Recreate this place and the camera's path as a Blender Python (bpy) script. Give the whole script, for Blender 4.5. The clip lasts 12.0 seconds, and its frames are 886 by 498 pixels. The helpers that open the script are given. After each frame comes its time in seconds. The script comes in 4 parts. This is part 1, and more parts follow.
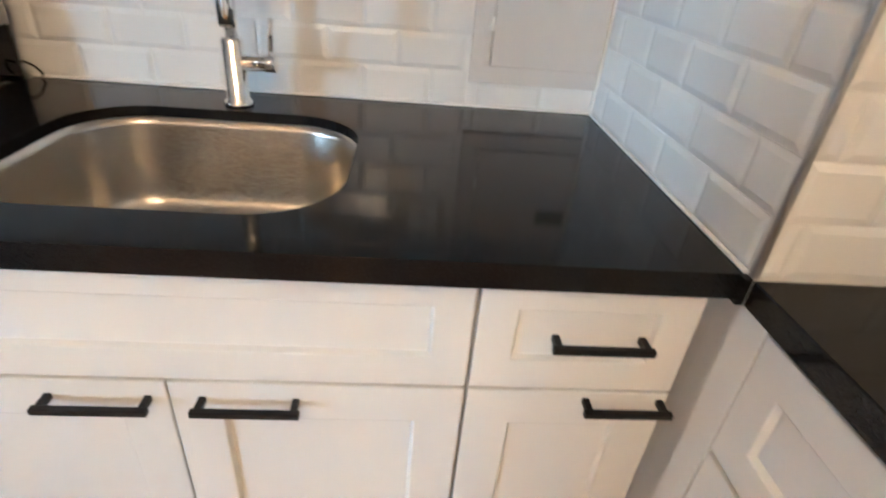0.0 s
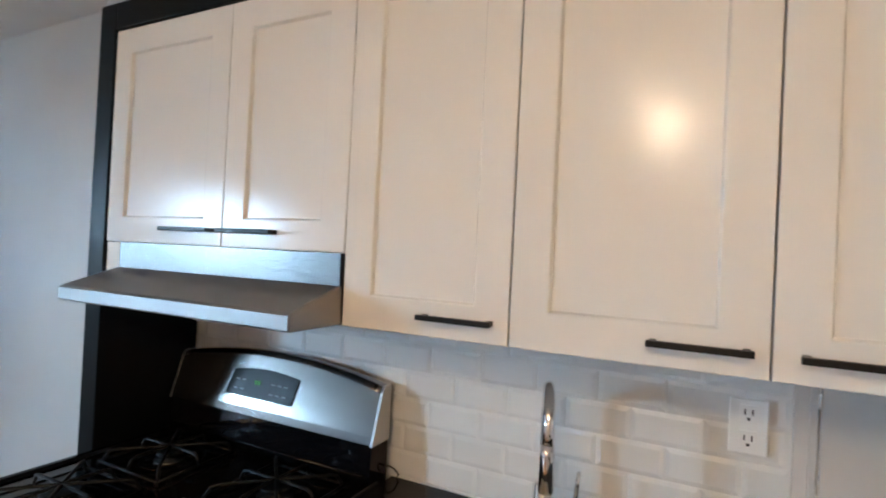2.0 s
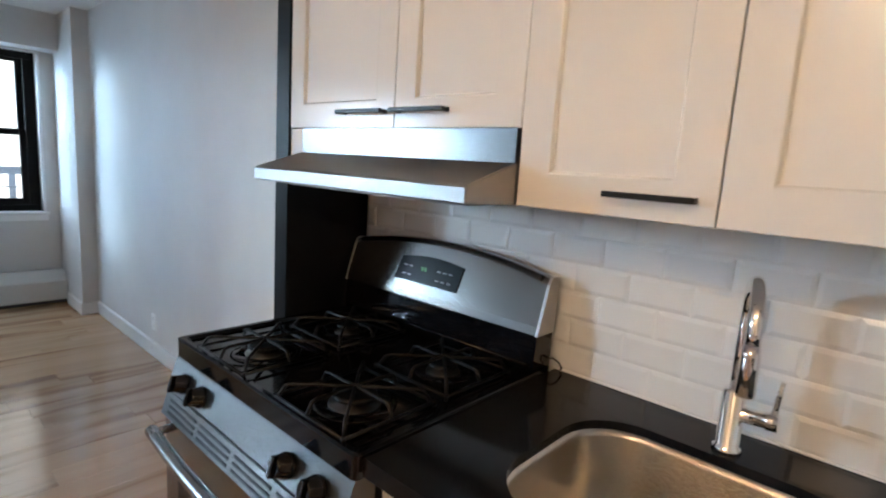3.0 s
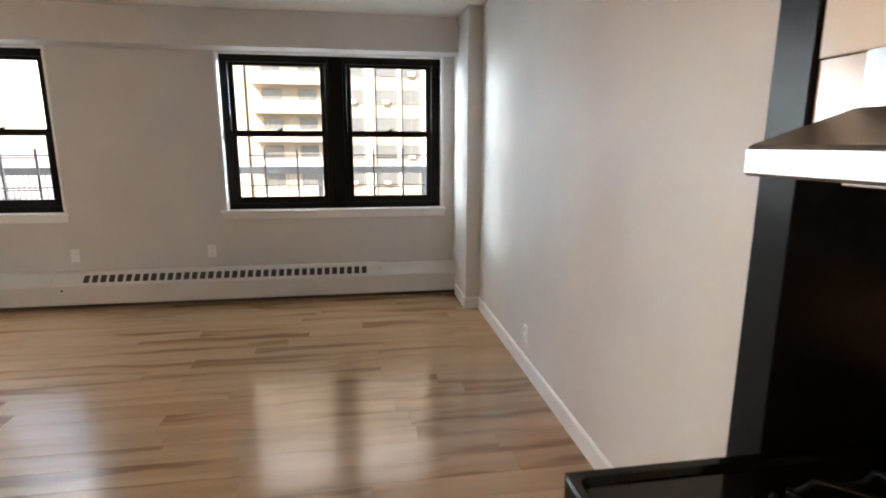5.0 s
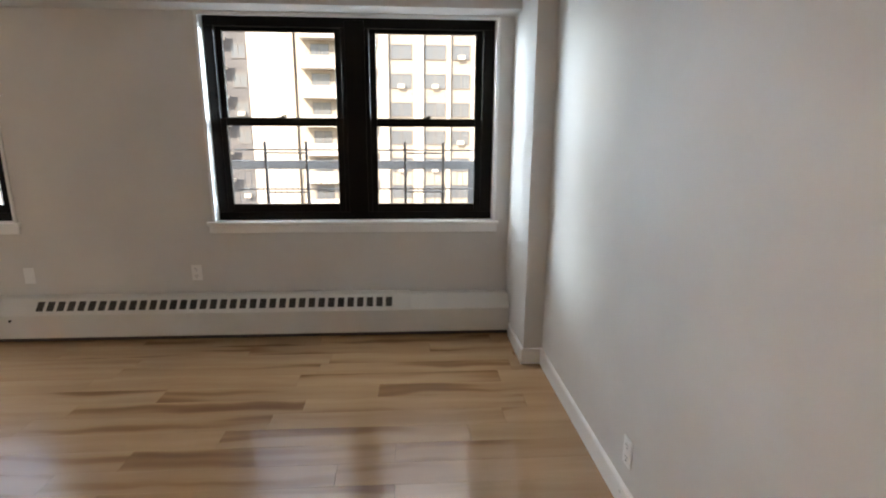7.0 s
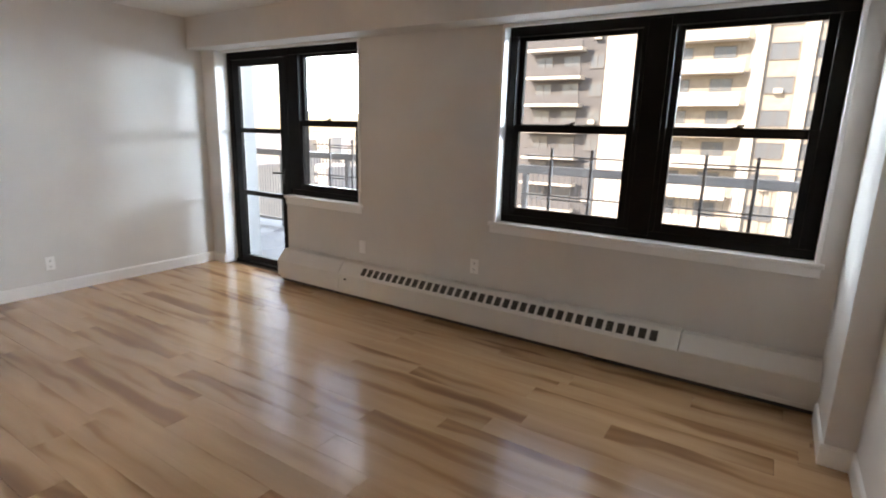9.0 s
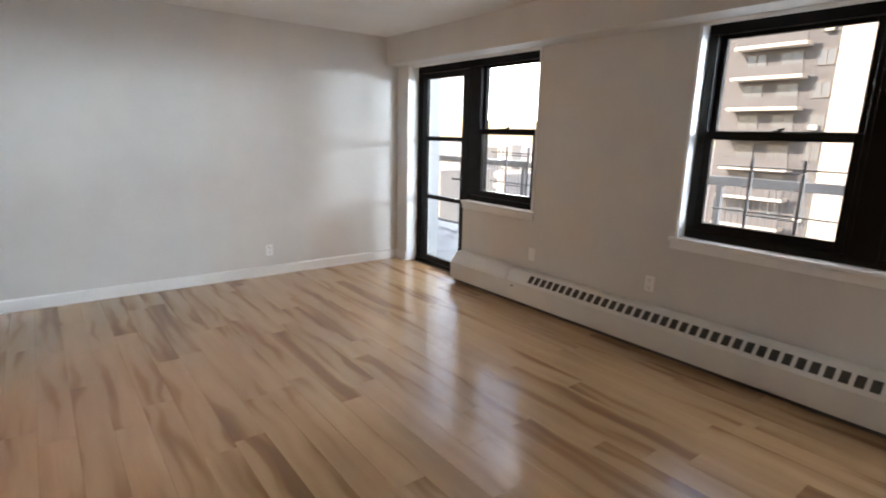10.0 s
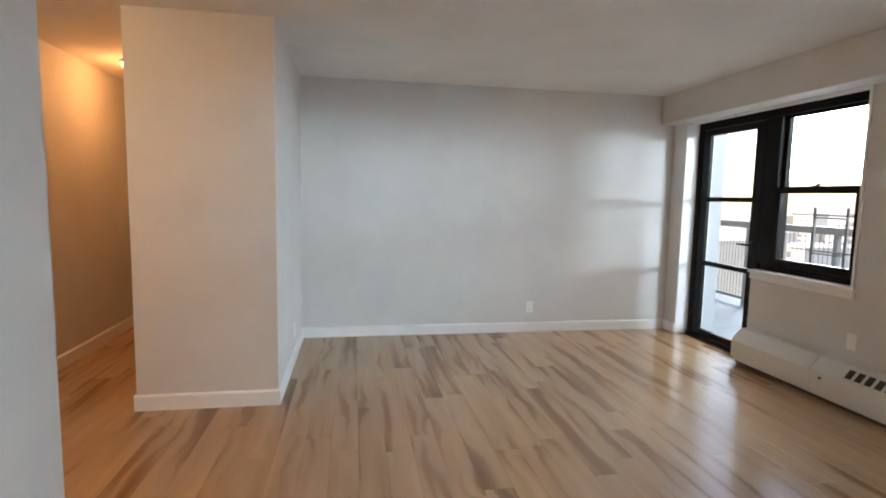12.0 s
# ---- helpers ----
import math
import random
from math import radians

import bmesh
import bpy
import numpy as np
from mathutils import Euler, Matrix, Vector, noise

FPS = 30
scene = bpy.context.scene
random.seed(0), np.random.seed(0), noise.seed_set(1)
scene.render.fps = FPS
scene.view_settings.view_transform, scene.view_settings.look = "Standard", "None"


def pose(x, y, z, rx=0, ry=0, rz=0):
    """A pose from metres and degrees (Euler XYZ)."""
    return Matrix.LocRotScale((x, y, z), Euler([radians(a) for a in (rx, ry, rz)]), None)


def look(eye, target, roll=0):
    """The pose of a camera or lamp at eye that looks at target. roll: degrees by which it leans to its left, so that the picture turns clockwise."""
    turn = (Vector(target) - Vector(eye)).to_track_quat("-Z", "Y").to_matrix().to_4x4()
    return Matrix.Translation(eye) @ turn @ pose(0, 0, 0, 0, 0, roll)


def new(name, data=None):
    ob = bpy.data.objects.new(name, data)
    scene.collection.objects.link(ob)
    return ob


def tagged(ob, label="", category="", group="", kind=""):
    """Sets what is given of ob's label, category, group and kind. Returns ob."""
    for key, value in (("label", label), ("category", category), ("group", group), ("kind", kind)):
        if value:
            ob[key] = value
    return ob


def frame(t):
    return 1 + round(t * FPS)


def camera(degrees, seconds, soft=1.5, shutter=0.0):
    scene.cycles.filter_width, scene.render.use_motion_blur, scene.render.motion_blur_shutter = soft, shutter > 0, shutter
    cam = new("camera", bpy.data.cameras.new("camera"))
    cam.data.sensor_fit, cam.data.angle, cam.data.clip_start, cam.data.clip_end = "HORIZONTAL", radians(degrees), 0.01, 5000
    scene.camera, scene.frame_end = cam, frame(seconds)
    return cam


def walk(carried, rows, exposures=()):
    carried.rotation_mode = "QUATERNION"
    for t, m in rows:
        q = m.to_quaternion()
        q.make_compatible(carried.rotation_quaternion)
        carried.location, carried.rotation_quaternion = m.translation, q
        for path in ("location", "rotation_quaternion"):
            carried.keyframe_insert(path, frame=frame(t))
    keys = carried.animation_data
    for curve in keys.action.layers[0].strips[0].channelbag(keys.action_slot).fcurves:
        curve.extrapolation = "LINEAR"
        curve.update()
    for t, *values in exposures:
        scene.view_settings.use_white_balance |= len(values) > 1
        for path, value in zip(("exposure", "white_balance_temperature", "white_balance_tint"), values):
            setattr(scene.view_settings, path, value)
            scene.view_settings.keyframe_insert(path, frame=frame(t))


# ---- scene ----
cam = camera(81.0, 12.0, soft=1.9, shutter=0.2)
PATH = [
    (0, (-0.436, -1.214, 1.242), (-0.275, 0.501, 0.226), 5.4),
    (0.5, (-0.474, -1.209, 1.362), (-0.71, 0.609, 0.562), 3.9),
    (0.6, (-0.472, -1.209, 1.414), (-0.757, 0.61, 0.633), 2.7),
    (1, (-0.457, -1.24, 1.478), (-0.889, 0.676, 1.104), 2.1),
    (1.5, (-0.458, -1.266, 1.543), (-1.073, 0.636, 1.469), 1.9),
    (2, (-0.48, -1.29, 1.557), (-1.378, 0.497, 1.578), 2.8),
    (2.5, (-0.51, -1.297, 1.538), (-1.658, 0.339, 1.453), 3.5),
    (3, (-0.569, -1.269, 1.456), (-1.891, 0.199, 1.145), 3.7),
    (3.5, (-0.713, -1.208, 1.432), (-2.248, 0.003, 1.009), 3.7),
    (3.7, (-0.779, -1.187, 1.439), (-2.41, -0.112, 1.009), 3.2),
    (5.3, (-1.586, -0.992, 1.413), (-3.532, -0.736, 1.031), -0.3),
    (5.5, (-1.712, -1.03, 1.401), (-3.66, -0.771, 1.027), -0.5),
    (6, (-2.005, -0.993, 1.397), (-3.95, -0.711, 1.023), -0.3),
    (6.5, (-2.334, -0.896, 1.468), (-4.282, -0.647, 1.091), 0.3),
    (6.7, (-2.476, -0.876, 1.477), (-4.42, -0.651, 1.066), 0.3),
    (8.3, (-2.999, -0.599, 1.442), (-4.816, -1.328, 1.034), 2.6),
    (8.5, (-2.934, -0.569, 1.453), (-4.703, -1.406, 1.039), 2.5),
    (9, (-2.924, -0.472, 1.478), (-4.57, -1.519, 1.039), 1.7),
    (9.5, (-2.945, -0.412, 1.472), (-4.415, -1.696, 1.038), 1.4),
    (10, (-2.936, -0.44, 1.482), (-4.143, -1.976, 1.052), 1.5),
    (10.5, (-2.929, -0.449, 1.494), (-3.822, -2.188, 1.071), 1.6),
    (11, (-2.916, -0.484, 1.453), (-3.519, -2.358, 1.101), 1.2),
    (11.5, (-2.9, -0.506, 1.433), (-3.321, -2.444, 1.17), 1.2),
    (12, (-2.921, -0.499, 1.417), (-3.261, -2.46, 1.215), 1.1),
]
walk(cam, [(t, look(eye, target, roll)) for t, eye, target, roll in PATH], [(0.0, 2.65, 5650, 3), (0.6, 2.9, 5700, 3), (1.0, 2.52, 5700, 4), (1.6, 2.25, 5600, 4), (3.0, 2.32, 6000, 7), (3.7, 2.45, 6550, 11), (5.3, 2.38, 8500, 17), (6.7, 2.22, 8150, 16), (8.5, 1.99, 8300, 18), (9.5, 2.09, 8350, 20), (10.0, 2.09, 8400, 20), (11.0, 2.08, 8250, 18), (12.0, 2.04, 8050, 16)])

# ---- world, sun, exposure ----
world = bpy.data.worlds.new("sky")
scene.world = world
world.use_nodes = True
wn = world.node_tree.nodes
sky = wn.new("ShaderNodeTexSky")
sky.sky_type, sky.sun_disc = "NISHITA", False
sky.sun_elevation, sky.sun_rotation = radians(38), radians(150)
wn["Background"].inputs["Strength"].default_value = 0.15
world.node_tree.links.new(sky.outputs[0], wn["Background"].inputs["Color"])


def lamp(name, kind, m, energy, colour, **more):
    data = bpy.data.lights.new(name, kind)
    data.energy, data.color = energy, colour
    for key, value in more.items():
        if key == "size":
            data.size = value
        elif key == "size_y":
            data.shape, data.size_y = "RECTANGLE", value
        elif key == "radius":
            data.shadow_soft_size = value
        elif key == "angle":
            data.angle = radians(value)
    ob = new(name, data)
    ob.matrix_world = m
    return ob


lamp("sun", "SUN", look((0, 0, 30), (-18, 9, 17)), 2.4, (1.0, 0.95, 0.87), angle=0.5)
# sky light that falls in at the openings
SKYBLUE = (0.78, 0.89, 1.0)
lamp("sky_light", "AREA", look((-8.2, -1.1, 4.0), (-4.6, -1.3, 0.4)), 17, SKYBLUE, size=3.2, size_y=1.8)
lamp("sky_light", "AREA", look((-8.2, -4.3, 4.0), (-4.6, -4.0, 0.4)), 26, SKYBLUE, size=2.6, size_y=1.8)
lamp("sky_light", "AREA", look((-8.9, 3.6, 2.2), (-6.2, -1.1, 1.75)), 470, (0.50, 0.74, 1.0), size=4.8, size_y=0.5)
lamp("sky_light", "AREA", look((-12.0, -5.72, 2.4), (-6.3, -1.3, 1.4)), 64, (0.40, 0.67, 1.0), size=1.2, size_y=4.2)
lamp("sky_light", "AREA", look((-12.0, -9.35, 2.6), (-0.6, 0.0, 1.1)), 245, (0.58, 0.80, 1.0), size=1.6, size_y=1.5)


# ---- materials ----
def material(name, colour, rough=0.5, metal=0.0, spec=0.5):
    m = bpy.data.materials.new(name)
    m.use_nodes = True
    b = m.node_tree.nodes["Principled BSDF"]
    b.inputs["Base Color"].default_value = (*colour, 1)
    b.inputs["Roughness"].default_value = rough
    b.inputs["Metallic"].default_value = metal
    b.inputs["Specular IOR Level"].default_value = spec
    return m


def link(m, a, b):
    m.node_tree.links.new(a, b)


def node(m, kind):
    return m.node_tree.nodes.new(kind)


def bsdf(m):
    return m.node_tree.nodes["Principled BSDF"]


def coords(m, scale=(1, 1, 1)):
    g, mp = node(m, "ShaderNodeTexCoord"), node(m, "ShaderNodeMapping")
    mp.inputs["Scale"].default_value = scale
    link(m, g.outputs["Object"], mp.inputs["Vector"])
    return mp.outputs["Vector"]


def noise_tex(m, vec, scale, detail=3.0, rough=0.5):
    n = node(m, "ShaderNodeTexNoise")
    n.inputs["Scale"].default_value, n.inputs["Detail"].default_value, n.inputs["Roughness"].default_value = scale, detail, rough
    link(m, vec, n.inputs["Vector"])
    return n.outputs["Fac"]


def ramp(m, fac, stops):
    r = node(m, "ShaderNodeValToRGB")
    while len(r.color_ramp.elements) < len(stops):
        r.color_ramp.elements.new(0.5)
    for e, (p, c) in zip(r.color_ramp.elements, stops):
        e.position, e.color = p, (*c, 1)
    link(m, fac, r.inputs["Fac"])
    return r.outputs["Color"]


def bump(m, fac, strength, distance):
    b = node(m, "ShaderNodeBump")
    b.inputs["Strength"].default_value, b.inputs["Distance"].default_value = strength, distance
    link(m, fac, b.inputs["Height"])
    link(m, b.outputs["Normal"], bsdf(m).inputs["Normal"])


def spread(m, fac, low, high, socket):
    r = node(m, "ShaderNodeMapRange")
    r.inputs["To Min"].default_value, r.inputs["To Max"].default_value = low, high
    link(m, fac, r.inputs["Value"])
    link(m, r.outputs["Result"], bsdf(m).inputs[socket])


def paint(name, colour, rough, mottle=0.04, grain=300.0, depth=0.0004, spec=0.4):
    """Rolled or sprayed paint: slight blotches and a fine texture."""
    m = material(name, colour, rough, spec=spec)
    v = coords(m)
    low = tuple(c * (1 - mottle) for c in colour)
    high = tuple(min(1.0, c * (1 + mottle)) for c in colour)
    link(m, ramp(m, noise_tex(m, v, 2.3, 4), [(0.3, low), (0.7, high)]), bsdf(m).inputs["Base Color"])
    fine = noise_tex(m, v, grain, 2)
    spread(m, noise_tex(m, v, 9, 3), rough - 0.06, rough + 0.06, "Roughness")
    bump(m, fine, 0.25, depth)
    return m


def brushed(name, colour, rough, stretch, scale=60.0, relief=0.08):
    m = material(name, colour, rough, 1.0)
    v = coords(m, stretch)
    f = noise_tex(m, v, scale, 4, 0.7)
    spread(m, f, rough - 0.08, rough + 0.1, "Roughness")
    link(m, ramp(m, f, [(0.2, tuple(c * 0.88 for c in colour)), (0.8, colour)]), bsdf(m).inputs["Base Color"])
    bump(m, f, relief, 0.0004)
    return m


def wood_floor():
    m = material("plank_wood", (0.4, 0.27, 0.16), 0.22, spec=0.95)
    info, tc = node(m, "ShaderNodeObjectInfo"), node(m, "ShaderNodeTexCoord")
    off, add = node(m, "ShaderNodeVectorMath"), node(m, "ShaderNodeVectorMath")
    off.operation = "SCALE"
    off.inputs[0].default_value = (37.0, 91.0, 13.0)
    link(m, info.outputs["Random"], off.inputs["Scale"])
    link(m, tc.outputs["Object"], add.inputs[0])
    link(m, off.outputs[0], add.inputs[1])

    def stretched(scale, source=add):
        mp = node(m, "ShaderNodeMapping")
        mp.inputs["Scale"].default_value = scale
        link(m, source.outputs[0], mp.inputs["Vector"])
        return mp.outputs["Vector"]

    # the streaks wander sideways along the board
    sway = noise_tex(m, stretched((3.0, 2.4, 1)), 1.0, 1, 0.5).node
    centre, swing, wavy = (node(m, "ShaderNodeVectorMath") for _ in range(3))
    centre.operation, centre.inputs[1].default_value = "SUBTRACT", (0.5, 0.5, 0.5)
    swing.operation, swing.inputs[1].default_value = "MULTIPLY", (0.11, 0.0, 0.0)
    link(m, sway.outputs["Color"], centre.inputs[0])
    link(m, centre.outputs[0], swing.inputs[0])
    link(m, add.outputs[0], wavy.inputs[0])
    link(m, swing.outputs[0], wavy.inputs[1])
    streak = noise_tex(m, stretched((7.6, 0.55, 1), wavy), 1.3, 1.2, 0.45)
    broad = noise_tex(m, stretched((6.0, 0.5, 1)), 1.3, 2, 0.5)
    fine = noise_tex(m, stretched((60.0, 2.5, 1)), 2.0, 4, 0.65)
    base = ramp(m, streak, [(0.29, (0.250, 0.130, 0.061)), (0.385, (0.340, 0.193, 0.095)), (0.45, (0.458, 0.280, 0.150)), (0.66, (0.525, 0.337, 0.189))])
    grain = ramp(m, fine, [(0.3, (0.94, 0.935, 0.93)), (0.65, (1.0, 1.0, 1.0))])
    mix, tone = node(m, "ShaderNodeMixRGB"), node(m, "ShaderNodeMixRGB")
    mix.blend_type = tone.blend_type = "MULTIPLY"
    mix.inputs[0].default_value = tone.inputs[0].default_value = 1.0
    soft = node(m, "ShaderNodeMixRGB")
    soft.blend_type, soft.inputs[0].default_value = "MULTIPLY", 1.0
    link(m, base, soft.inputs[1])
    link(m, ramp(m, broad, [(0.34, (0.89, 0.86, 0.83)), (0.56, (1.0, 1.0, 1.0))]), soft.inputs[2])
    link(m, soft.outputs[0], mix.inputs[1])
    link(m, grain, mix.inputs[2])
    link(m, ramp(m, info.outputs["Random"], [(0.0, (0.94, 0.93, 0.91)), (0.5, (1.0, 0.99, 0.98)), (1.0, (0.97, 0.97, 0.97))]), tone.inputs[1])
    link(m, mix.outputs[0], tone.inputs[2])
    link(m, tone.outputs[0], bsdf(m).inputs["Base Color"])
    spread(m, fine, 0.15, 0.22, "Roughness")
    bump(m, fine, 0.06, 0.0004)
    return m


def granite():
    m = material("black_stone", (0.008, 0.008, 0.009), 0.06, spec=0.20)
    v = coords(m)
    link(m, ramp(m, noise_tex(m, v, 420, 2), [(0.45, (0.007, 0.007, 0.008)), (0.72, (0.014, 0.014, 0.015))]), bsdf(m).inputs["Base Color"])
    spread(m, noise_tex(m, v, 7, 4), 0.05, 0.13, "Roughness")
    return m


def tile_glaze():
    m = material("white_glaze", (0.80, 0.79, 0.77), 0.17)
    info, v = node(m, "ShaderNodeObjectInfo"), coords(m)
    link(m, ramp(m, info.outputs["Random"], [(0.0, (0.76, 0.755, 0.74)), (1.0, (0.82, 0.815, 0.80))]), bsdf(m).inputs["Base Color"])
    bump(m, noise_tex(m, v, 14, 2), 0.10, 0.002)
    return m


def glass():
    m = material("window_glass", (1, 1, 1), 0.0)
    b = bsdf(m)
    b.inputs["Transmission Weight"].default_value, b.inputs["IOR"].default_value = 1.0, 1.30
    return m


WALL = paint("wall_paint", (0.665, 0.645, 0.620), 0.55)
CEIL = paint("ceiling_paint", (0.80, 0.78, 0.75), 0.8)
TRIM = paint("white_gloss_paint", (0.84, 0.835, 0.82), 0.30, 0.02)
CABINET = paint("white_lacquer", (0.79, 0.785, 0.77), 0.18, 0.015, 140.0, 0.0002, 0.27)
CARCASS = paint("cabinet_board", (0.72, 0.70, 0.67), 0.5)
HEATER = paint("heater_enamel", (0.70, 0.685, 0.65), 0.35, 0.05)
DARKFRAME = paint("dark_bronze_frame", (0.0055, 0.0042, 0.0038), 0.36, 0.15, spec=0.12)
BLACK = paint("black_enamel", (0.004, 0.004, 0.005), 0.09, 0.1, 60.0, 0.00005, 0.32)
BLACKPANEL = paint("black_panel", (0.005, 0.0055, 0.0065), 0.34, 0.1, spec=0.12)
IRON = paint("cast_iron", (0.006, 0.006, 0.006), 0.40, 0.2, 250.0, 0.0006, 0.2)
HANDLE = paint("matte_black_metal", (0.007, 0.007, 0.0075), 0.38, 0.1, spec=0.3)
STEEL = brushed("brushed_steel", (0.31, 0.298, 0.286), 0.18, (1, 60, 60))
BRIGHTSTEEL = brushed("bright_brushed_steel", (0.33, 0.32, 0.315), 0.16, (1, 60, 60))
SATINSTEEL = brushed("satin_steel", (0.36, 0.342, 0.328), 0.38, (1, 60, 60), relief=0.03)
FRONTSTEEL = brushed("front_steel", (0.17, 0.165, 0.162), 0.28, (1, 60, 60), relief=0.02)
SINKSTEEL = brushed("sink_steel", (0.66, 0.62, 0.56), 0.26, (1, 40, 40), relief=0.03)
CHROME = material("chrome", (0.85, 0.84, 0.83), 0.05, 1.0)
BURNERMETAL = brushed("burner_metal", (0.13, 0.125, 0.12), 0.30, (40, 40, 1))
ALU = brushed("aluminium", (0.55, 0.55, 0.55), 0.35, (40, 40, 1))
STONE = granite()
GLAZE = tile_glaze()
GROUT = paint("grout", (0.77, 0.76, 0.74), 0.8)
WOOD = wood_floor()
SUBFLOOR = paint("subfloor", (0.10, 0.07, 0.05), 0.8)
GLASS = glass()
PANELPAINT = paint("panel_paint", (0.60, 0.575, 0.55), 0.45, 0.03)
PLASTIC = paint("white_plastic", (0.87, 0.865, 0.85), 0.3, 0.01)
SLOT = paint("dark_slot", (0.02, 0.018, 0.016), 0.6)
# dark brown that paints in the shade under the heater cover
TOESHADE = paint("heater_toe_shade", (0.085, 0.07, 0.055), 0.6, 0.2)
GRILLE = paint("dark_grille", (0.09, 0.075, 0.06), 0.5, 0.1)
DISPLAY = paint("display_glass", (0.006, 0.007, 0.007), 0.3, 0.05, spec=0.1)
RAILGREY = paint("grey_rail_paint", (0.16, 0.155, 0.155), 0.5, 0.1)
SLAB = paint("balcony_concrete", (0.17, 0.18, 0.20), 0.8, 0.1, 90.0, 0.001)
STUCCO = paint("white_stucco", (0.29, 0.30, 0.305), 0.8, 0.05, 120.0, 0.001)
FACADE = paint("pale_brick", (0.35, 0.325, 0.285), 0.85, 0.12, 20.0, 0.002)
FACADEGREY = paint("grey_brick", (0.118, 0.122, 0.130), 0.85, 0.12, 20.0, 0.002)
FACADEWHITE = paint("white_concrete", (0.56, 0.53, 0.48), 0.8, 0.08, 20.0, 0.002)
FARWALL = paint("hazy_far_wall", (0.50, 0.48, 0.46), 0.85, 0.1, 1.0, 0.002)
REDROOF = paint("red_awning", (0.50, 0.045, 0.05), 0.6, 0.1, 1.0, 0.002)
FARGLASS = material("far_window_glass", (0.13, 0.15, 0.17), 0.15)
GROUND = paint("city_ground", (0.38, 0.37, 0.36), 0.9, 0.3, 1.0, 0.01)
BULB = material("lamp_glow", (1, 1, 1), 0.5)
bsdf(BULB).inputs["Emission Color"].default_value = (1.0, 0.62, 0.30, 1)
bsdf(BULB).inputs["Emission Strength"].default_value = 1.1
GREENLED = material("green_led", (0.01, 0.05, 0.01), 0.5)
bsdf(GREENLED).inputs["Emission Color"].default_value = (0.25, 1.0, 0.15, 1)
bsdf(GREENLED).inputs["Emission Strength"].default_value = 0.04


# ---- mesh tools ----
def box(bm, x0, x1, y0, y1, z0, z1, bevel=0.0, seg=2):
    made = bmesh.ops.create_cube(bm, size=1.0)["verts"]
    sx, sy, sz = abs(x1 - x0), abs(y1 - y0), abs(z1 - z0)
    bmesh.ops.transform(bm, verts=made, matrix=Matrix.Translation(((x0 + x1) / 2, (y0 + y1) / 2, (z0 + z1) / 2)) @ Matrix.Diagonal((sx, sy, sz, 1)))
    if bevel > 0:
        edges = list({e for v in made for e in v.link_edges})
        bmesh.ops.bevel(bm, geom=edges, offset=min(bevel, 0.45 * min(sx, sy, sz)), segments=seg, profile=0.5, affect="EDGES")
    return bm


def boxed(*dims, bevel=0.0, seg=2):
    return box(bmesh.new(), *dims, bevel=bevel, seg=seg)


def tube(bm, points, r, seg=12, cap=True):
    """A round bar along points; r is one radius or one for each point."""
    pts = [Vector(p) for p in points]
    rads = r if isinstance(r, (list, tuple)) else [r] * len(pts)
    rings, side = [], None
    for i, p in enumerate(pts):
        d = (pts[min(i + 1, len(pts) - 1)] - pts[max(i - 1, 0)]).normalized()
        if side is None:
            side = d.orthogonal().normalized()
        side = (side - d * side.dot(d)).normalized()
        up = d.cross(side)
        rings.append([bm.verts.new(p + rads[i] * (math.cos(a) * side + math.sin(a) * up)) for a in (2 * math.pi * k / seg for k in range(seg))])
    for a, b in zip(rings, rings[1:]):
        for k in range(seg):
            f = bm.faces.new((a[k], a[(k + 1) % seg], b[(k + 1) % seg], b[k]))
            f.smooth = True
    if cap:
        bm.faces.new(rings[0][::-1])
        bm.faces.new(rings[-1])
    return bm


def extrude_profile(bm, profile, axis, lo, hi):
    """A closed profile of (a, b) pairs, swept along x, y or z."""
    def place(a, b, c):
        return {"x": (c, a, b), "y": (a, c, b), "z": (a, b, c)}[axis]
    r0 = [bm.verts.new(place(a, b, lo)) for a, b in profile]
    r1 = [bm.verts.new(place(a, b, hi)) for a, b in profile]
    n = len(profile)
    for k in range(n):
        bm.faces.new((r0[k], r0[(k + 1) % n], r1[(k + 1) % n], r1[k]))
    bm.faces.new(r0[::-1])
    bm.faces.new(r1)
    bmesh.ops.recalc_face_normals(bm, faces=bm.faces)
    return bm


def mesh_of(name, bm, mat):
    me = bpy.data.meshes.new(name)
    bm.to_mesh(me)
    bm.free()
    me.materials.append(mat)
    return me


def part(name, bm, mat, parent, label=""):
    """A mesh object of its own under a thing or a part."""
    ob = new(name, mesh_of(name, bm, mat))
    ob.parent = parent
    ob.matrix_parent_inverse = Matrix.Translation(-parent.location)
    return tagged(ob, label=label)


def thing(name, loc, label, category, group=""):
    ob = new(name)
    ob.location, ob.empty_display_size = loc, 0.05
    return tagged(ob, label, category, group)


def solid(name, bm, mat, label, category="", kind="", group=""):
    return tagged(new(name, mesh_of(name, bm, mat)), label, category, group, kind)


def structure(name, bm, mat, label, category="wall"):
    return solid(name, bm, mat, label, category, "structure")


# ---- the shell ----
CEILING = 2.52
XW = -6.40          # inner face of the window wall
XF = -6.475         # front of the window frames
XB = -6.66          # outer face
YR = 0.006          # long wall that the kitchen stands against
YF = -5.68          # far wall
BEAMX, BEAMZ = -6.17, 2.225
BLOCKX, BLOCKY = -2.425, -4.015
HALLX = -0.63

structure("subfloor", boxed(XB, 0.9, -8.4, 0.3, -0.25, -0.012), SUBFLOOR, "dark underlay under the planks", "floor")
structure("ceiling", boxed(XB, 0.9, -8.4, 0.3, CEILING, CEILING + 0.2), CEIL, "smooth white painted ceiling", "ceiling")

